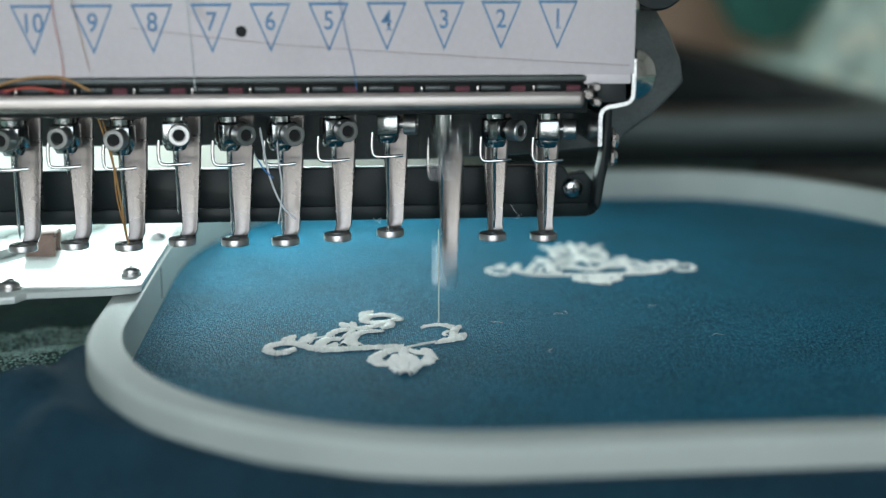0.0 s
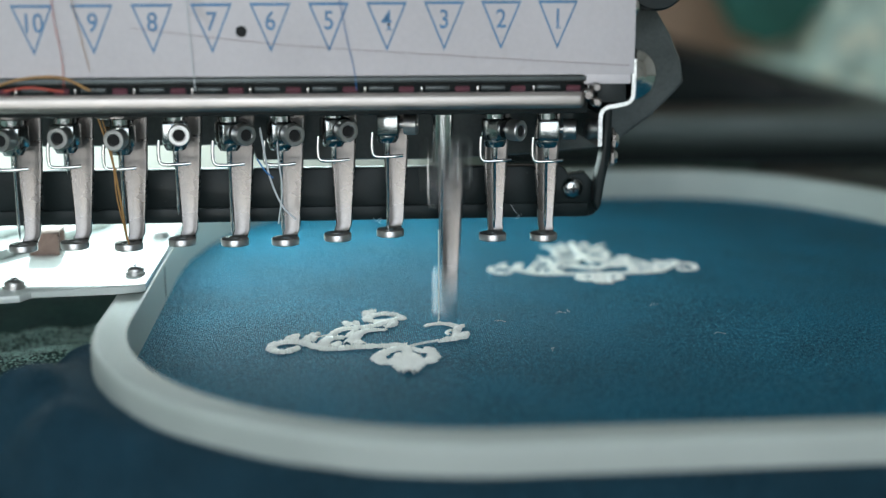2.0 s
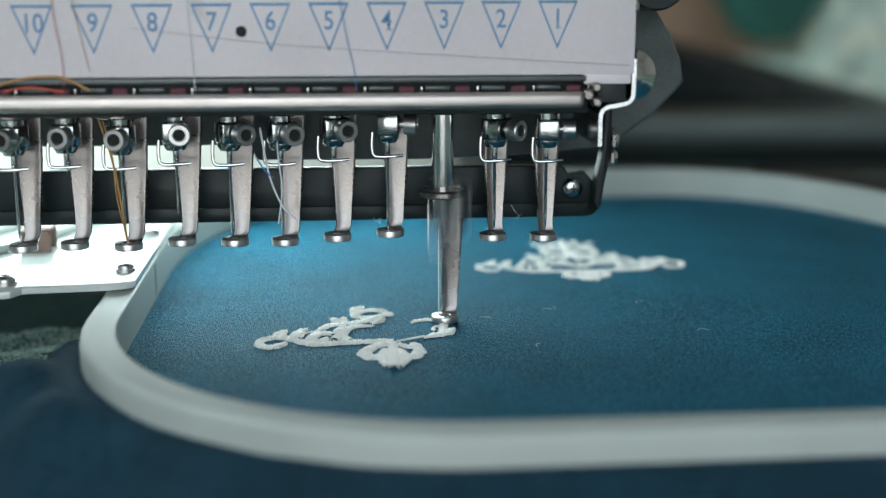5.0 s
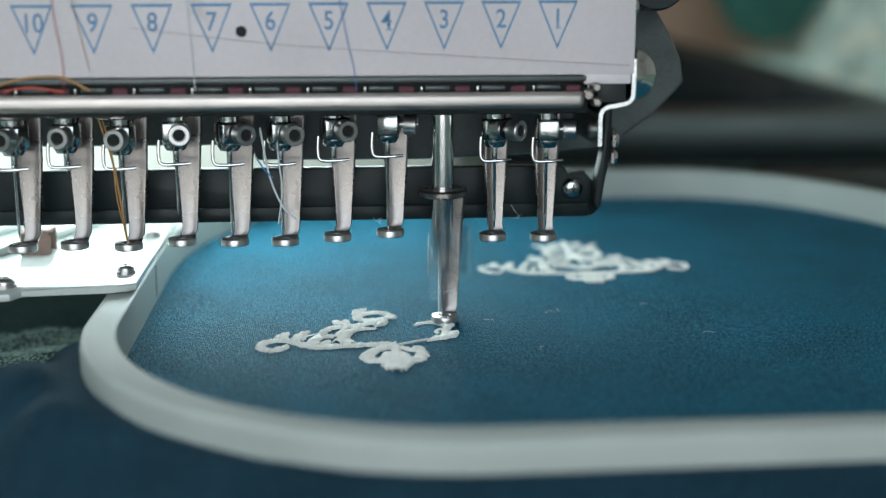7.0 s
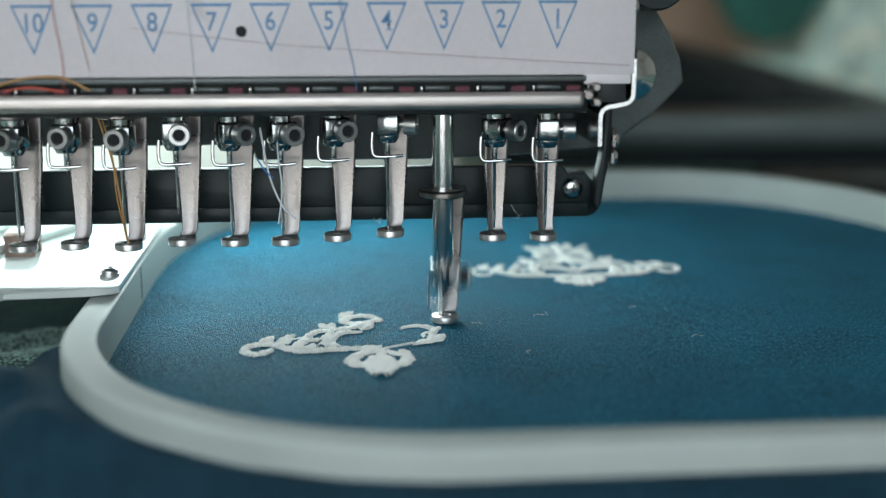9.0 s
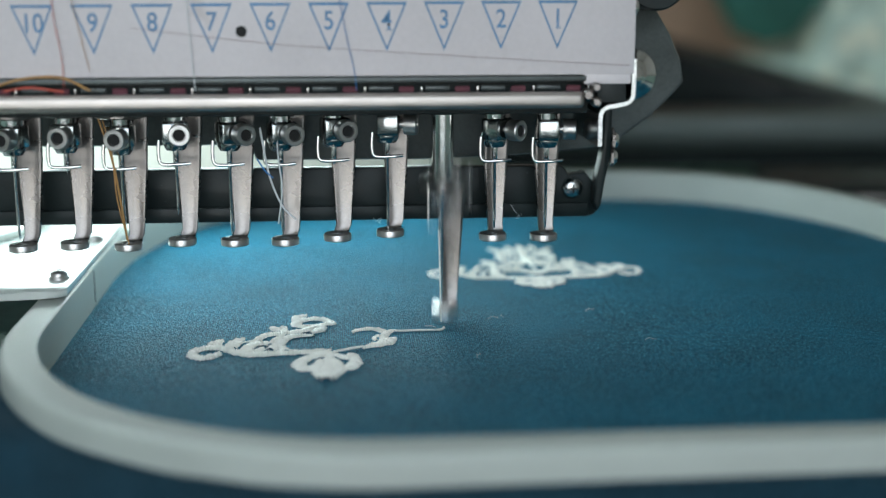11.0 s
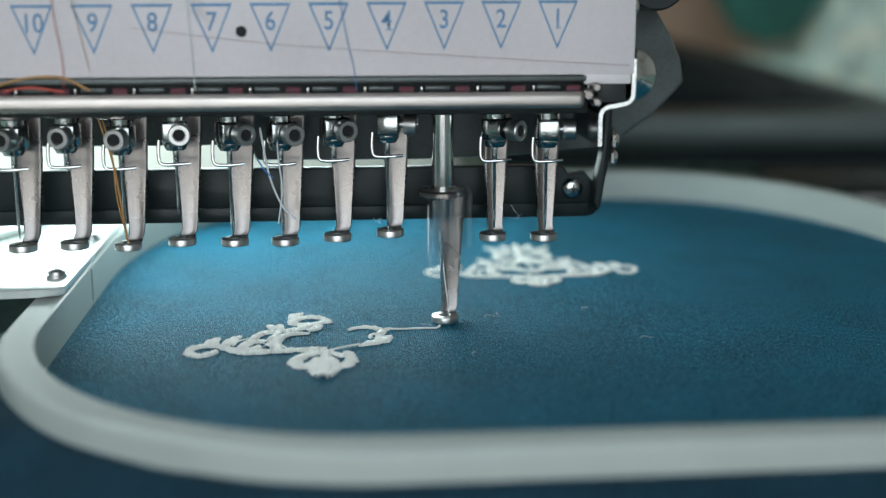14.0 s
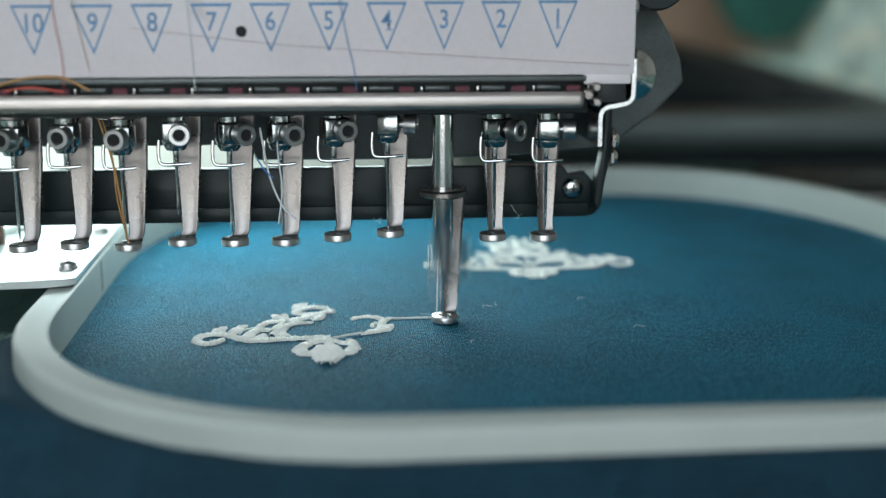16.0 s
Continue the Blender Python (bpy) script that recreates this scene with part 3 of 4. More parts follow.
# strokes of one half of the scroll motif, in mm about the middle of its base line: points, widths
HALF = (
    (((-27.2, -2.2), (-29.0, -5.2), (-31.8, -6.0), (-33.9, -3.6), (-34.0, -0.7), (-32.4, 1.5), (-29.9, 2.4), (-27.0, 1.6), (-24.0, -1.1), (-20.6, -3.8), (-15.9, -3.9), (-10.3, -3.2), (-4.6, -3.0), (0.2, -2.9)), (1.5, 2.0, 2.2, 2.2, 2.0, 2.0, 2.4, 2.8, 2.8, 2.6, 2.5, 2.3, 2.3, 2.3)),
    (((-29.4, 2.4), (-28.9, 6.0), (-27.3, 9.2)), (1.4, 2.9, 0.8)),
    (((-30.0, 3.0), (-30.0, 5.6), (-29.2, 7.6)), (1.0, 1.9, 0.6)),
    (((-26.0, 0.6), (-24.8, 5.6), (-22.0, 10.4)), (1.8, 2.9, 0.7)),
    (((-24.2, 2.4), (-23.8, 5.2), (-22.4, 7.0)), (1.2, 2.2, 0.8)),
    (((-15.2, 4.8), (-17.4, 5.3), (-20.0, 3.8), (-21.0, -0.2), (-19.5, -3.6)), (1.6, 2.2, 2.7, 3.0, 2.2)),
    (((-18.6, -2.8), (-17.2, -0.2), (-16.8, 1.0)), (2.0, 2.3, 1.2)),
    (((-20.1, 5.0), (-18.4, 9.4), (-16.5, 12.6), (-13.0, 14.2), (-9.5, 14.9), (-6.9, 16.6), (-4.3, 19.0), (-2.0, 21.4), (0.4, 23.6)), (0.9, 1.6, 1.9, 2.0, 1.9, 2.0, 1.9, 1.8, 1.4)),
    (((-15.0, 4.8), (-14.0, 9.0), (-12.0, 12.8)), (1.2, 1.4, 1.2)),
    (((-13.4, 15.4), (-14.2, 17.6), (-15.6, 20.0)), (1.6, 2.4, 1.2)),
    (((-13.2, 16.0), (-12.4, 18.0), (-11.6, 19.8)), (1.4, 2.4, 0.9)),
    (((0.4, 23.6), (-2.0, 26.8), (-5.1, 27.6), (-7.8, 26.0), (-9.3, 22.6), (-7.4, 20.3), (-4.3, 20.6)), (1.5, 1.9, 2.0, 2.3, 2.3, 1.9, 1.2)),
    (((-8.8, 23.7), (-9.0, 28.4), (-6.4, 31.8)), (1.8, 2.6, 0.9)),
    (((0.2, 24.4), (1.0, 22.8), (-0.4, 21.6)), (1.0, 1.5, 0.8)),
    (((-1.6, 19.4), (-2.6, 16.4), (-5.0, 14.2)), (1.6, 2.4, 1.3)),
    (((-4.3, 11.5), (-7.1, 11.8), (-10.1, 10.7), (-11.7, 8.1), (-12.7, 4.6), (-12.4, 1.2), (-10.7, -1.8)), (0.9, 1.5, 2.0, 2.4, 2.4, 2.6, 1.8)),
    (((-13.2, 10.4), (-13.2, 5.0), (-15.0, -0.6)), (1.4, 2.3, 2.3)),
)
FLOWER = (
    (((-0.7, -5.2), (-3.6, -6.6), (-6.0, -9.0), (-7.4, -13.0), (-6.2, -16.6), (-4.0, -16.2), (-2.6, -13.6)), (1.8, 2.4, 2.9, 3.1, 3.1, 2.8, 2.0)),
    (((1.4, -5.8), (3.6, -8.4), (5.6, -8.6), (6.4, -12.0), (5.2, -16.0), (3.0, -16.8), (1.8, -13.4)), (1.2, 1.6, 2.6, 3.0, 3.0, 2.6, 2.0)),
    (((6.2, -11.0), (5.8, -7.6), (4.8, -5.8)), (1.8, 2.2, 0.9)),
    (((0.1, -4.8), (-0.2, -11.0), (-0.8, -20.0), (-0.7, -25.6)), (2.0, 2.6, 3.6, 2.0)),
    (((-2.0, -10.7), (-3.0, -17.6), (-1.9, -24.0)), (2.4, 3.2, 1.8)),
    (((1.2, -11.0), (2.2, -18.4), (0.5, -24.4)), (2.4, 3.2, 1.8)),
)
# the part of the unfinished motif now being sewn
HOOK = (
    (((5.8, 13.9), (7.4, 15.6), (10.3, 16.5), (12.7, 15.4), (14.8, 12.8), (16.6, 14.2)), (0.8, 1.3, 1.5, 1.7, 1.7, 1.0)),
    (((14.0, 2.6), (13.9, 8.6), (15.0, 12.4)), (2.3, 2.0, 1.8)),
    (((12.9, 10.3), (11.4, 8.2), (12.1, 5.2)), (0.8, 0.9, 0.8)),
    (((8.3, -0.6), (11.1, 1.3), (14.2, 3.2), (16.9, 6.7)), (0.7, 2.7, 3.4, 1.3)),
)
CROWN = (
    (((0.0, 26.0), (0.0, 34.0), (0.0, 43.6)), (3.4, 5.0, 2.0)),
    (((-3.4, 31.0), (-7.0, 33.4), (-11.0, 38.6)), (2.4, 3.0, 1.4)),
    (((3.4, 31.0), (7.0, 33.4), (11.0, 38.6)), (2.4, 3.0, 1.4)),
    (((-2.0, 35.0), (-4.6, 38.6), (-3.6, 41.6)), (2.6, 3.0, 1.4)),
    (((2.0, 35.0), (4.6, 38.6), (3.6, 41.6)), (2.6, 3.0, 1.4)),
    (((-10.4, 6.0), (-6.0, 7.4), (-2.0, 4.6), (0.0, 2.0)), (2.2, 3.2, 3.0, 1.8)),
    (((10.4, 6.0), (6.0, 7.4), (2.0, 4.6), (0.0, 2.0)), (2.2, 3.2, 3.0, 1.8)),
    (((-6.0, 13.0), (-2.6, 15.8), (0.0, 22.0)), (1.2, 2.2, 2.0)),
    (((6.0, 13.0), (2.6, 15.8), (0.0, 22.0)), (1.2, 2.2, 2.0)),
)


def make_motif(name, cloth, x, y, label, strokes, scale=1.0, wide=1.28):
    motif = new(name)
    motif.parent = cloth
    motif["label"] = label
    motif.matrix_local = pose(x * MM, y * MM, 0)
    for pts, widths in strokes:
        bm = satin([(a * scale, b * scale) for a, b in pts], [w * scale * wide for w in widths])
        for v in bm.verts:
            v.co *= MM
        part("satin_stroke", bm, THREAD, motif)
    return motif


def make_embroidery(cloth):
    def bent(strokes, tall=1.0):
        """The base line of the finished motif curves up towards its ends."""
        return tuple((tuple((a * 0.98, b * tall + 2.0 + 0.006 * a * a) for a, b in pts), widths) for pts, widths in strokes)
    mirrored = tuple((tuple((-a, b) for a, b in pts), widths) for pts, widths in HALF)
    near = make_motif("unfinished_motif", cloth, -12.8, -20.6, "raised white satin-stitch scroll, half sewn", HALF + FLOWER + HOOK, 1.0, 1.05)
    part("crossing_stitch", tube([Vector(p) * MM for p in smooth_path([(0.9, -4.4, 0.5), (4.6, -2.2, 0.5), (8.5, -0.2, 0.5)])], 0.3 * MM), THREAD, near)
    part("crossing_stitch", tube([Vector(p) * MM for p in smooth_path([(-23.2, 5.4, 0.4), (-21.4, 6.2, 0.5), (-19.6, 7.2, 0.5)])], 0.2 * MM), THREAD, near)
    far = make_motif("finished_motif", cloth, 52.2, 50.0, "raised white satin-stitch scroll with crown, complete", bent(HALF + mirrored) + bent(FLOWER, 0.64) + bent(CROWN), 1.0, 0.70)
    part("crossing_stitch", tube([Vector(p) * MM for p in smooth_path([(-1.4, 24.0, 0.9), (-0.6, 14.0, 1.1), (0.4, 4.0, 0.9)])], 0.35 * MM), THREAD, far)
    # loose fibres on the cloth
    for x, y, a in ((32, 4, 20), (34.5, 6, 100), (14, -3, 160), (60, 10, 40), (70, -20, 10), (24, -30, 75)):
        c, s = math.cos(radians(a)), math.sin(radians(a))
        p = smooth_path([((x + u * c - w * s) * MM, (y + u * s + w * c) * MM, h * MM) for u, w, h in ((-1.6, 0, 0.1), (-0.5, 0.4, 0.5), (0.6, 0.1, 0.3), (1.6, -0.3, 0.15))])
        part("loose_fibre", tube(p, 0.06 * MM, 5), THREAD_GREY, cloth)


# ---- threads ----
def make_threads():
    def strand(name, label, pts, r, mat, steps=6):
        return tagged(part(name, tube(smooth_path([Vector(p) * MM for p in pts], steps), r * MM, 8), mat), label, "thread", "loose threads on the head")
    y = PANEL_Y * 1000
    strand("sewing_thread", "red thread running down the white panel", [(-94, y - 1.2, 100), (-93.5, y - 1.0, 84), (-92.2, y - 0.8, 74), (-92.0, y - 0.8, 66)], 0.10, THREAD_RED)
    strand("sewing_thread", "red thread slack in the rail recess", [(-106, y - 0.8, 65.4), (-100, y - 0.8, 66.2), (-92.2, y - 0.6, 65.2)], 0.3, THREAD_RED)
    strand("sewing_thread", "gold thread looping above the rail", [(-112, y - 0.8, 64.5), (-103, y - 1.0, 68.0), (-93, y - 1.0, 68.6), (-86, y - 0.8, 65.4)], 0.28, THREAD_GOLD)
    strand("sewing_thread", "yellow thread crossing the white panel", [(-91, y - 1.2, 98), (-88.6, y - 1.0, 84), (-85.8, y - 0.8, 70)], 0.08, THREAD_GOLD)
    strand("sewing_thread", "blue thread running down the white panel", [(-28.5, y - 1.2, 98), (-25.5, y - 1.0, 80), (-23.4, y - 0.8, 70), (-22.9, y - 0.6, 65.0)], 0.10, THREAD_BLUE)
    strand("sewing_thread", "pale thread running down the white panel", [(-63.0, y - 1.2, 98), (-61.8, y - 0.9, 72), (-61.3, y - 0.8, 65)], 0.13, THREAD_GREY)
    strand("sewing_thread", "fine pale thread across the white panel", [(-76, y - 0.7, 80.0), (-40, y - 0.6, 76.0), (10, y - 0.6, 72.6), (44, y - 0.6, 70.6)], 0.04, FELT)
    strand("sewing_thread", "gold thread passing through a needle", [(-88.4, -3.5, 58), (-86.2, -4.2, 51), (-84.6, -4.2, 44), (-83.2, -4.0, 33), (-82.6, -2.5, 25)], 0.28, THREAD_GOLD)
    strand("sewing_thread", "gold thread passing beside a needle", [(-87.4, -3.5, 58), (-85.0, -4.4, 48), (-84.2, -4.6, 36), (-82.0, -3.5, 24)], 0.18, THREAD_GOLD)
    strand("sewing_thread", "white thread crossing a presser foot", [(-47.5, -3.5, 54), (-45.5, -4.0, 42), (-42.4, -4.6, 34), (-38.8, -4.6, 30)], 0.27, THREAD_GREY)
    strand("sewing_thread", "white thread hanging beside a needle", [(-43.4, -3.5, 56), (-43.0, -4.0, 46), (-42.2, -4.6, 38), (-43.4, -4.6, 29)], 0.2, THREAD_GREY)
    strand("sewing_thread", "blue thread end beside a needle", [(-48.5, -3.5, 46), (-46.5, -4.2, 43), (-44.5, -4.0, 41)], 0.2, THREAD_BLUE)
    strand("lint_tuft", "tiny tuft of lint on the black crossbar", [(20.0, 12.0, 30.0), (21.0, 11.6, 28.4), (22.4, 11.8, 26.6), (21.4, 11.6, 26.2), (22.8, 11.4, 27.4)], 0.05, THREAD_GREY)
    strand("lint_tuft", "tiny tuft of lint on the black crossbar", [(-18.4, 12.0, 27.0), (-17.0, 11.6, 25.8), (-16.0, 11.8, 26.8), (-17.2, 11.6, 26.2), (-15.8, 11.4, 25.4)], 0.05, THREAD_GREY)


# ---- table and background ----
def make_background():
    tagged(part("machine_bed", box(-0.40, 0.20, -0.30, 0.30, -0.050, -0.030, 0.002), BED), "dark green mottled machine bed plate with painted glints", "machine bed", kind="structure")
    sequin = empty("sequinned_cloth", "dark green sequinned cloth lying on the bed plate", "cloth")

    def height(x, y):
        return -0.0150 + 0.006 * math.exp(-((y - 0.004 + 0.12 * (x + 0.11)) / 0.018) ** 2) + 0.004 * noise.noise(Vector((x * 22, y * 26, 4.2))) + 0.0015 * noise.noise(Vector((x * 80, y * 80, 1.2)))
    bm = bmesh.new()
    rows = []
    for i in range(61):
        x = -0.34 + 0.28 * i / 60
        rows.append([bm.verts.new((x, y, height(x, y) * min(1, 0.3 + (0.085 - y) * 20) - 0.02 * max(0, 1 - (y + 0.20) * 20))) for y in (-0.20 + 0.285 * k / 60 for k in range(61))])
    for a, b in zip(rows, rows[1:]):
        for k in range(60):
            bm.faces.new((a[k], b[k], b[k + 1], a[k + 1]))
    base = part("base_cloth", bm, SEQUIN_BASE, sequin)
    base.modifiers.new("thickness", "SOLIDIFY").thickness = 0.0012
    rng = random.Random(5)
    verts, faces = [], []
    for _ in range(36000):
        x, y = rng.uniform(-0.22, -0.080), rng.uniform(-0.07, 0.075)
        m = Matrix.Translation((x, y, height(x, y) + 0.0009)) @ Euler((rng.gauss(0.1, 0.32), rng.gauss(0, 0.32), rng.uniform(0, 3))).to_matrix().to_4x4()
        n0 = len(verts)
        verts += [tuple(m @ Vector((0.0004 * math.cos(a), 0.0004 * math.sin(a), 0))) for a in (math.pi * k / 3 for k in range(6))]
        faces.append(tuple(range(n0, n0 + 6)))
    me = bpy.data.meshes.new("sequin_layer")
    me.from_pydata(verts, [], faces)
    me.materials.append(SEQUIN)
    ob = new("sequin_layer", me)
    ob.parent = sequin
    tagged(ob, "small glinting green sequins", kind="stuff")
    bm = box(-1.2, 1.4, -0.45, 1.05, -0.085, -0.052, 0.004)
    table = tagged(part("work_table", bm, TABLE), "green topped work table under the machine", "table")
    for x, y in ((-1.12, -0.37), (-1.12, 0.97), (1.32, -0.37), (1.32, 0.97)):
        part("table_leg", box(x - 0.03, x + 0.03, y - 0.03, y + 0.03, -0.80, -0.086, 0.003), BEAM, table)
    beam = empty("frame_beam", "dark grey steel pantograph beam on the table", "machine beam")
    part("beam", box(0.05, 1.30, 0.46, 0.52, -0.017, 0.004, 0.004), BEAM, beam)
    part("beam_foot", box(0.36, 0.50, 0.45, 0.53, -0.0515, -0.0172, 0.002), BLACK, beam)
    part("beam_foot", box(1.00, 1.12, 0.45, 0.53, -0.0515, -0.0172, 0.002), BLACK, beam)
    part("beam_rail", lathe([(0, 0), (0.005, 0), (0.005, 1.2), (0, 1.2)], pose(0.07, 0.450, -0.0225, 0, 90), 16), BLACK, beam)
    # black sloping block added where the pale heap's side and floor lie in shadow
    wedge = empty("shade_wedge", "sloping black wedge added for the shaded side of the pale heap", "machine cover")
    part("wedge_body", slab([(-0.16, 0.0), (-0.16, 0.118), (-0.15, 0.120), (0.29, 0.006), (0.30, 0.0)], "y", -0.06, 0.06, 0.002), BLACK, wedge)
    part("wedge_edge", slab([(-0.165, 0.121), (-0.165, 0.126), (-0.15, 0.125), (0.29, 0.011), (0.29, 0.0065), (-0.15, 0.1205)], "y", -0.066, 0.066, 0.001), CASE, wedge)
    wedge.matrix_world = pose(0.26, 0.68, -0.0515, 0, 0, -20)
    body = empty("machine_pillar", "white enamelled machine pillar behind the needles", "machine body")
    part("pillar", box(-0.42, 0.040, 0.332, 0.60, -0.0515, 0.45, 0.012, 3), CREAM, body)
    part("pillar_cover", box(-0.34, -0.24, 0.3285, 0.3318, 0.02, 0.20, 0.002), WHITE, body)
    # slack machine arm with pale rim near the far corner of the hoop
    armp = empty("carriage_arm", "dark carriage arm with a bright steel edge", "machine arm")
    part("arm_body", slab([(0.215, 0.36), (0.235, 0.33), (0.45, 0.33), (0.45, 0.42), (0.23, 0.42)], "z", -0.0515, -0.022, 0.004), BLACK, armp)
    part("arm_edge", box(0.255, 0.45, 0.322, 0.3295, -0.030, -0.026, 0.001), STEEL, armp)
    heap = empty("cloth_heap", "pale green mottled cloth heaped on the table", "cloth")
    bm = bmesh.new()
    cols = []
    for i in range(57):
        x = 0.16 + 1.0 * i / 56
        col = []
        top = -0.004 + 0.10 * max(0, x - 0.2) + (0.26 * min(1, max(0, (x - 0.44) / 0.08)) ** 0.7)
        for k in range(25):
            a = math.pi * k / 24
            fold = 0.03 * noise.noise(Vector((x * 8, a * 1.6, 0.7))) + 0.012 * noise.noise(Vector((x * 30, a * 4, 2.7)))
            z = -0.0513 + (top + 0.0515) * math.sin(a) ** 0.7 * (1 + 1.5 * fold)
            col.append(bm.verts.new((x, 0.92 - (0.10 + fold) * math.cos(a), max(-0.0513, z))))
        cols.append(col)
    for a, b in zip(cols, cols[1:]):
        for k in range(24):
            bm.faces.new((a[k], b[k], b[k + 1], a[k + 1]))
    bm.faces.new(cols[0])
    bm.faces.new(cols[-1])
    part("heaped_cloth", bm, GLASS_CLOTH, heap)
    fold = smooth_path([(0.20, 0.835, -0.030), (0.30, 0.815, -0.012), (0.42, 0.808, -0.024), (0.60, 0.812, -0.020), (0.90, 0.818, -0.026)], 6)
    part("cloth_fold", tube(fold, 0.024, 14, taper=lambda u: 0.55 + 0.45 * math.sin(math.pi * u)), GLASS_CLOTH, heap)
    bag = bmesh.new()
    bmesh.ops.create_icosphere(bag, subdivisions=4, radius=1)
    for v in bag.verts:
        k = 1 + 0.16 * noise.noise(v.co * 2.1) + 0.06 * noise.noise(v.co * 6)
        v.co = Vector((0.405 + v.co.x * k * 0.055, 0.90 + v.co.y * k * 0.05, 0.094 + v.co.z * k * 0.066))
    tagged(part("cloth_roll", bag, GREEN), "dark green rolled cloth on the pale heap", "cloth")
    tagged(part("background_board", box(-1.2, 1.3, 1.10, 1.13, -0.80, 0.6, 0.004), BROWN), "brown board standing behind the table", "board")


make_room()
head, units = make_head()
hoop = make_hoop()
cloth = make_cloth()
make_embroidery(cloth)
make_threads()
make_background()

# thread from the sewing needle down to the last stitch, and the strand drawn across the cloth by the jump
live_thread = empty("needle_thread", "white thread taut between needle and cloth", "thread")
part("strand", tube([(0, 0, 0), (0, 0, 0.0255)], 0.16 * MM, 8), THREAD, live_thread)
jump = empty("jump_stitch", "white jump thread lying across navy cloth", "thread")
part("strand", tube([Vector(p) * MM for p in smooth_path([(4.0, -6.3, 0.3), (5.8, -6.9, 0.3), (11.1, -6.8, 0.3), (16.4, -6.7, 0.3), (17.6, -4.2, 0.3)])], 0.26 * MM, 8), THREAD, jump)
bm = satin([(16.0, -6.7), (17.0, -5.6), (17.8, -3.8)], (0.6, 0.9, 0.6), 0.4)
for v in bm.verts:
    v.co *= MM
part("tack_stitches", bm, THREAD, jump)


# hoop travel: seconds, x and y in mm from where it is built
TRAVEL = ((0.0, 0.62, 1.18),
          (0.5, 0.68, 3.71),
          (1.0, 0.39, 1.05),
          (1.5, 0.00, 0.00),
          (2.0, 1.52, 2.30),
          (2.5, -1.27, 1.56),
          (3.0, 0.09, 3.98),
          (3.5, -1.88, 3.55),
          (4.0, -1.02, 5.34),
          (4.2, -1.02, 5.54),
          (6.3, -3.27, 7.57),
          (6.5, -3.17, 5.80),
          (7.0, -1.20, 3.57),
          (7.5, -3.59, 4.41),
          (8.0, -2.39, 1.12),
          (8.5, -4.92, 4.11),
          (9.0, -4.99, 0.65),
          (9.2, -5.39, 0.65),
          (10.2, -12.09, -0.65),
          (11.3, -18.48, -2.06),
          (11.5, -17.28, -4.26),
          (12.0, -19.16, -4.35),
          (12.5, -16.71, -2.79),
          (13.0, -19.67, -1.39),
          (13.5, -16.11, -1.58),
          (14.0, -18.78, 0.54),
          (14.5, -15.94, 0.70),
          (15.0, -17.51, 2.23),
          (15.5, -20.02, 4.14),
          (16.0, -17.98, 10.96))


def along(table, t):
    for (a, *p), (b, *q) in zip(table, table[1:]):
        if a <= t <= b:
            k = (t - a) / (b - a)
            return [u + (v - u) * k for u, v in zip(p, q)]
    return list(table[-1][1:] if t > table[-1][0] else table[0][1:])


# drop of the foot and of the needle bar in mm when the shutter opens and when it closes, by the slow creep of the stroke against it
FOOT = ((-8.0, 0.0, 0.0), (-4.6, 0.0, 0.3), (-3.6, 0.0, 3.8), (-3.0, 0.2, 5.0), (-0.8, 1.2, 10.3), (0.0, 2.4, 14.7), (0.4, 3.5, 17.0), (1.0, 5.2, 20.6), (1.4, 7.6, 22.0), (2.0, 10.0, 22.8), (3.0, 15.9, 23.5), (4.0, 21.0, 23.5), (5.0, 23.5, 23.5), (12.0, 23.5, 23.5))
NEEDLE = ((-8.0, 3.2, 1.6), (-7.0, 2.2, 1.0), (-5.6, 0.8, 0.0), (-4.0, 0.0, 0.2), (-2.0, 0.0, 1.6), (0.0, 0.6, 6.2), (1.0, 2.0, 10.0), (2.0, 4.0, 14.0), (3.0, 7.0, 18.5), (4.0, 10.5, 23.5), (5.0, 15.0, 28.5), (6.0, 19.5, 33.5), (7.0, 26.0, 38.5), (8.0, 33.0, 41.0), (9.0, 37.5, 41.5), (10.0, 40.0, 41.0))
CREEP = ((0.0, 0.0), (9.2, 9.2), (11.3, 2.6), (12.0, 3.5), (16.0, 7.4))
LEAN = ((0.0, 0.0, 0.0), (9.2, 0.0, 0.0), (11.3, 1.0, 0.0), (12.5, 3.0, 0.0), (13.5, 3.2, 0.0), (14.5, 2.4, 0.0), (15.5, -2.0, 0.0), (16.0, -0.6, 0.0))


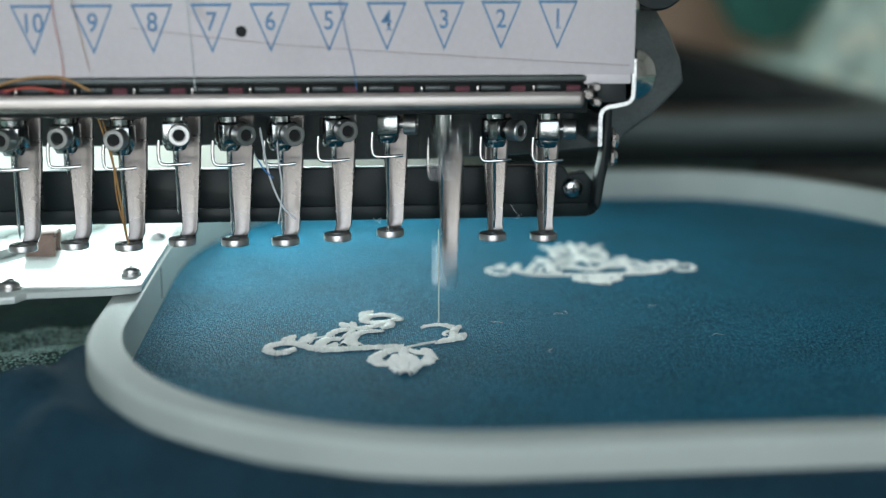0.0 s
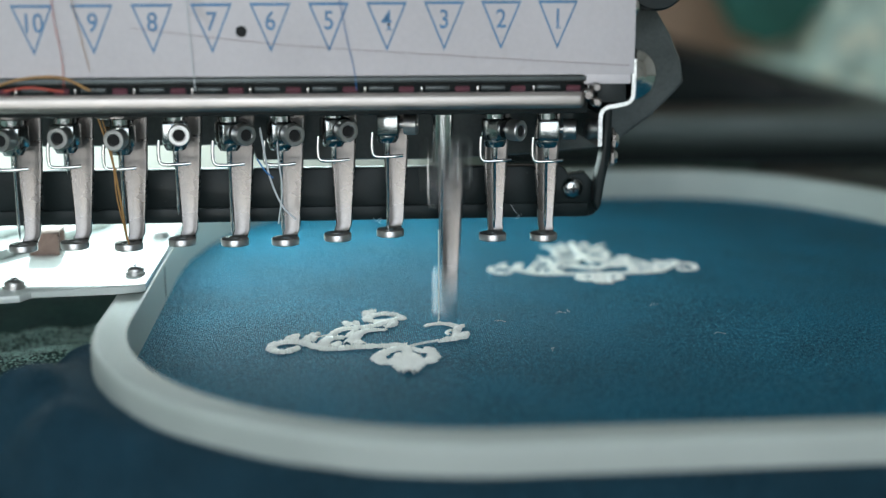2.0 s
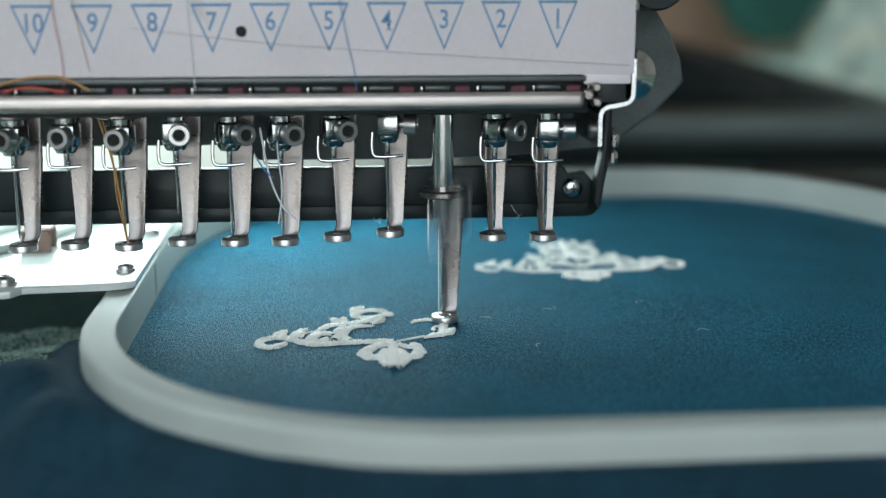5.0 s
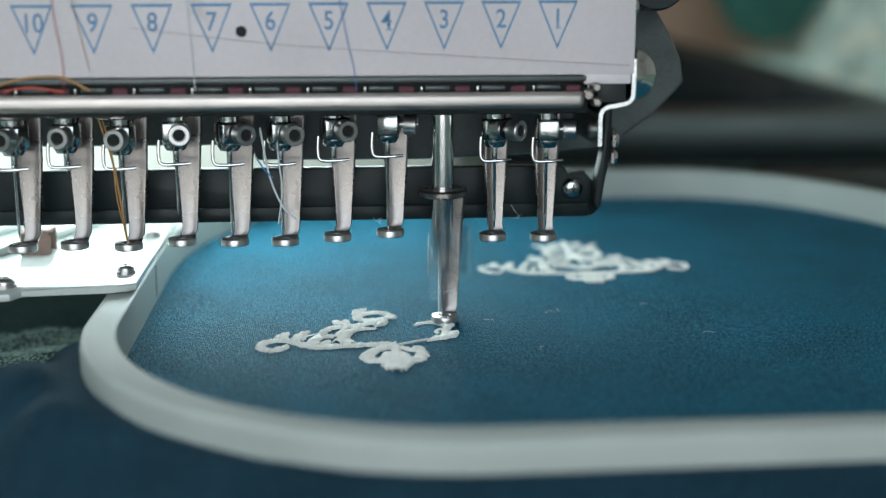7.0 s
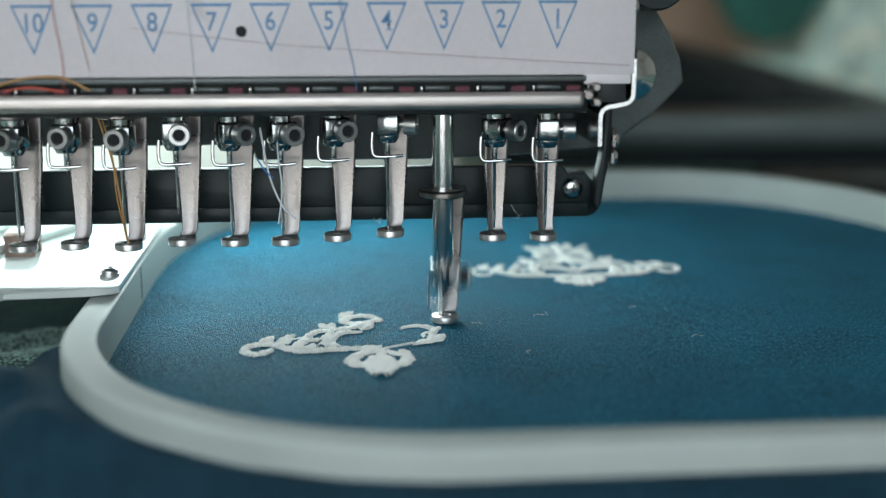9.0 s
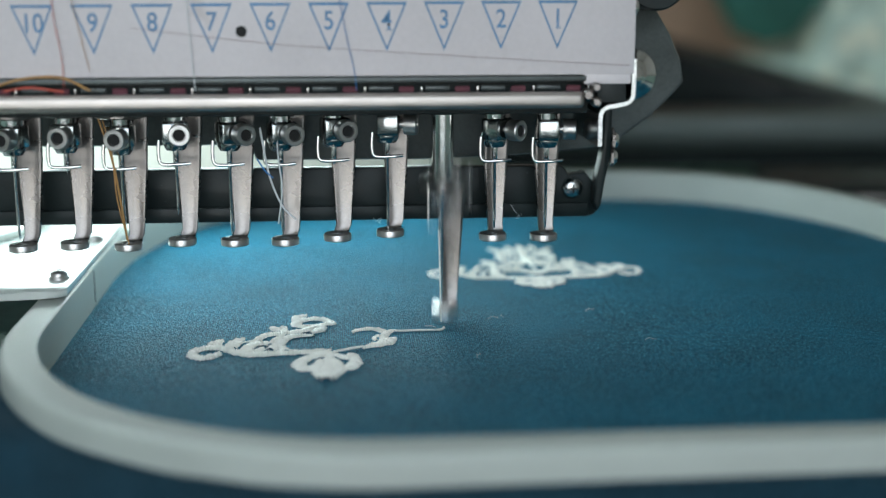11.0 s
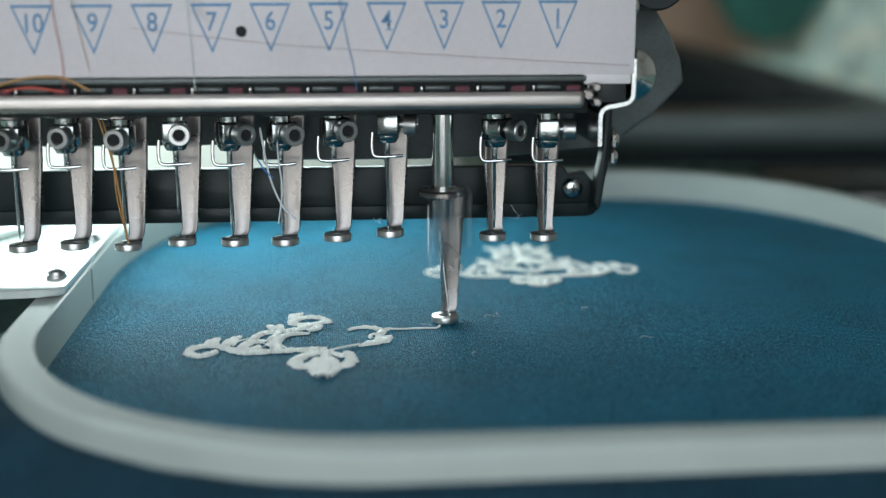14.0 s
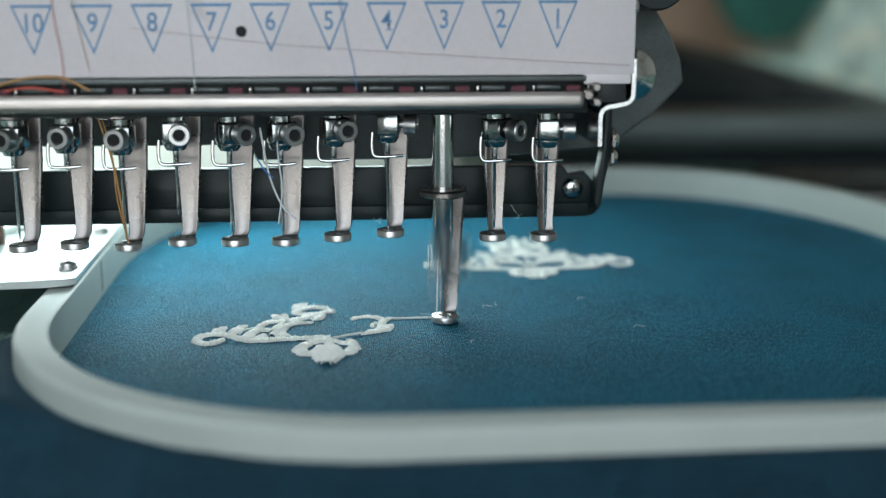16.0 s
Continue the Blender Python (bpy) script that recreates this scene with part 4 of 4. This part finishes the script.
def stroke_at(n):
    return along(CREEP, n / FPS)[0] - (6.9 if n % 2 else 0.0)


def glide(thing, table, top):
    """Sets the handles of a stroke's keys so that it runs from its opening to its closing height while the shutter is open."""
    keys = thing.animation_data
    a, b, c, d = 0.4746, 0.4010, 0.1130, 0.0114
    for curve in keys.action.layers[0].strips[0].channelbag(keys.action_slot).fcurves:
        if curve.data_path == "location" and curve.array_index == 2:
            keyed = list(curve.keyframe_points)
            ends = [[top - v * MM for v in along(table, stroke_at(round(key.co.x) - 1))] for key in keyed]
            for key in keyed:
                key.handle_left_type = key.handle_right_type = "FREE"
            keyed[0].handle_left = (keyed[0].co.x - 0.45, keyed[0].co.y + 1.8 * (ends[0][0] - keyed[0].co.y))
            for (k0, (_, shut)), (k1, (opened, _)) in zip(zip(keyed, ends), zip(keyed[1:], ends[1:])):
                e = shut - a * k0.co.y - d * k1.co.y
                f = opened - a * k1.co.y - d * k0.co.y
                det = b * b - c * c
                k0.handle_right = (k0.co.x + 0.45, (b * e - c * f) / det)
                k1.handle_left = (k1.co.x - 0.45, (b * f - c * e) / det)


def motions():
    path = [(t, pose(x * MM, y * MM, 0)) for t, x, y in TRAVEL]
    walk(hoop, path)
    walk(cloth, path)
    # the jump strand comes up through the cloth while the hoop travels
    walk(jump, [(t, pose(x * MM, y * MM, -1.2 * MM if t < 9.5 else 0.0)) for t, x, y in TRAVEL])
    foot, unit = units[SEWING]
    f0, u0 = foot.location.copy(), unit.location.copy()
    feet, bars = [], []
    for n in range(16 * FPS + 2):
        t = n / FPS
        drop, fall = (sum(along(table, stroke_at(n))) / 2 for table in (FOOT, NEEDLE))
        feet.append((t, pose(f0.x, f0.y, f0.z - drop * MM)))
        bars.append((t, pose(u0.x, u0.y, u0.z - fall * MM)))
    walk(foot, feet)
    walk(unit, bars)
    glide(foot, FOOT, f0.z)
    glide(unit, NEEDLE, u0.z)
    walk(live_thread, [(t, pose((-1.2 + a) * MM, -0.6 * MM, 0.3 * MM, 0, -2.2 * a, 0)) for t, a, _ in LEAN])


motions()
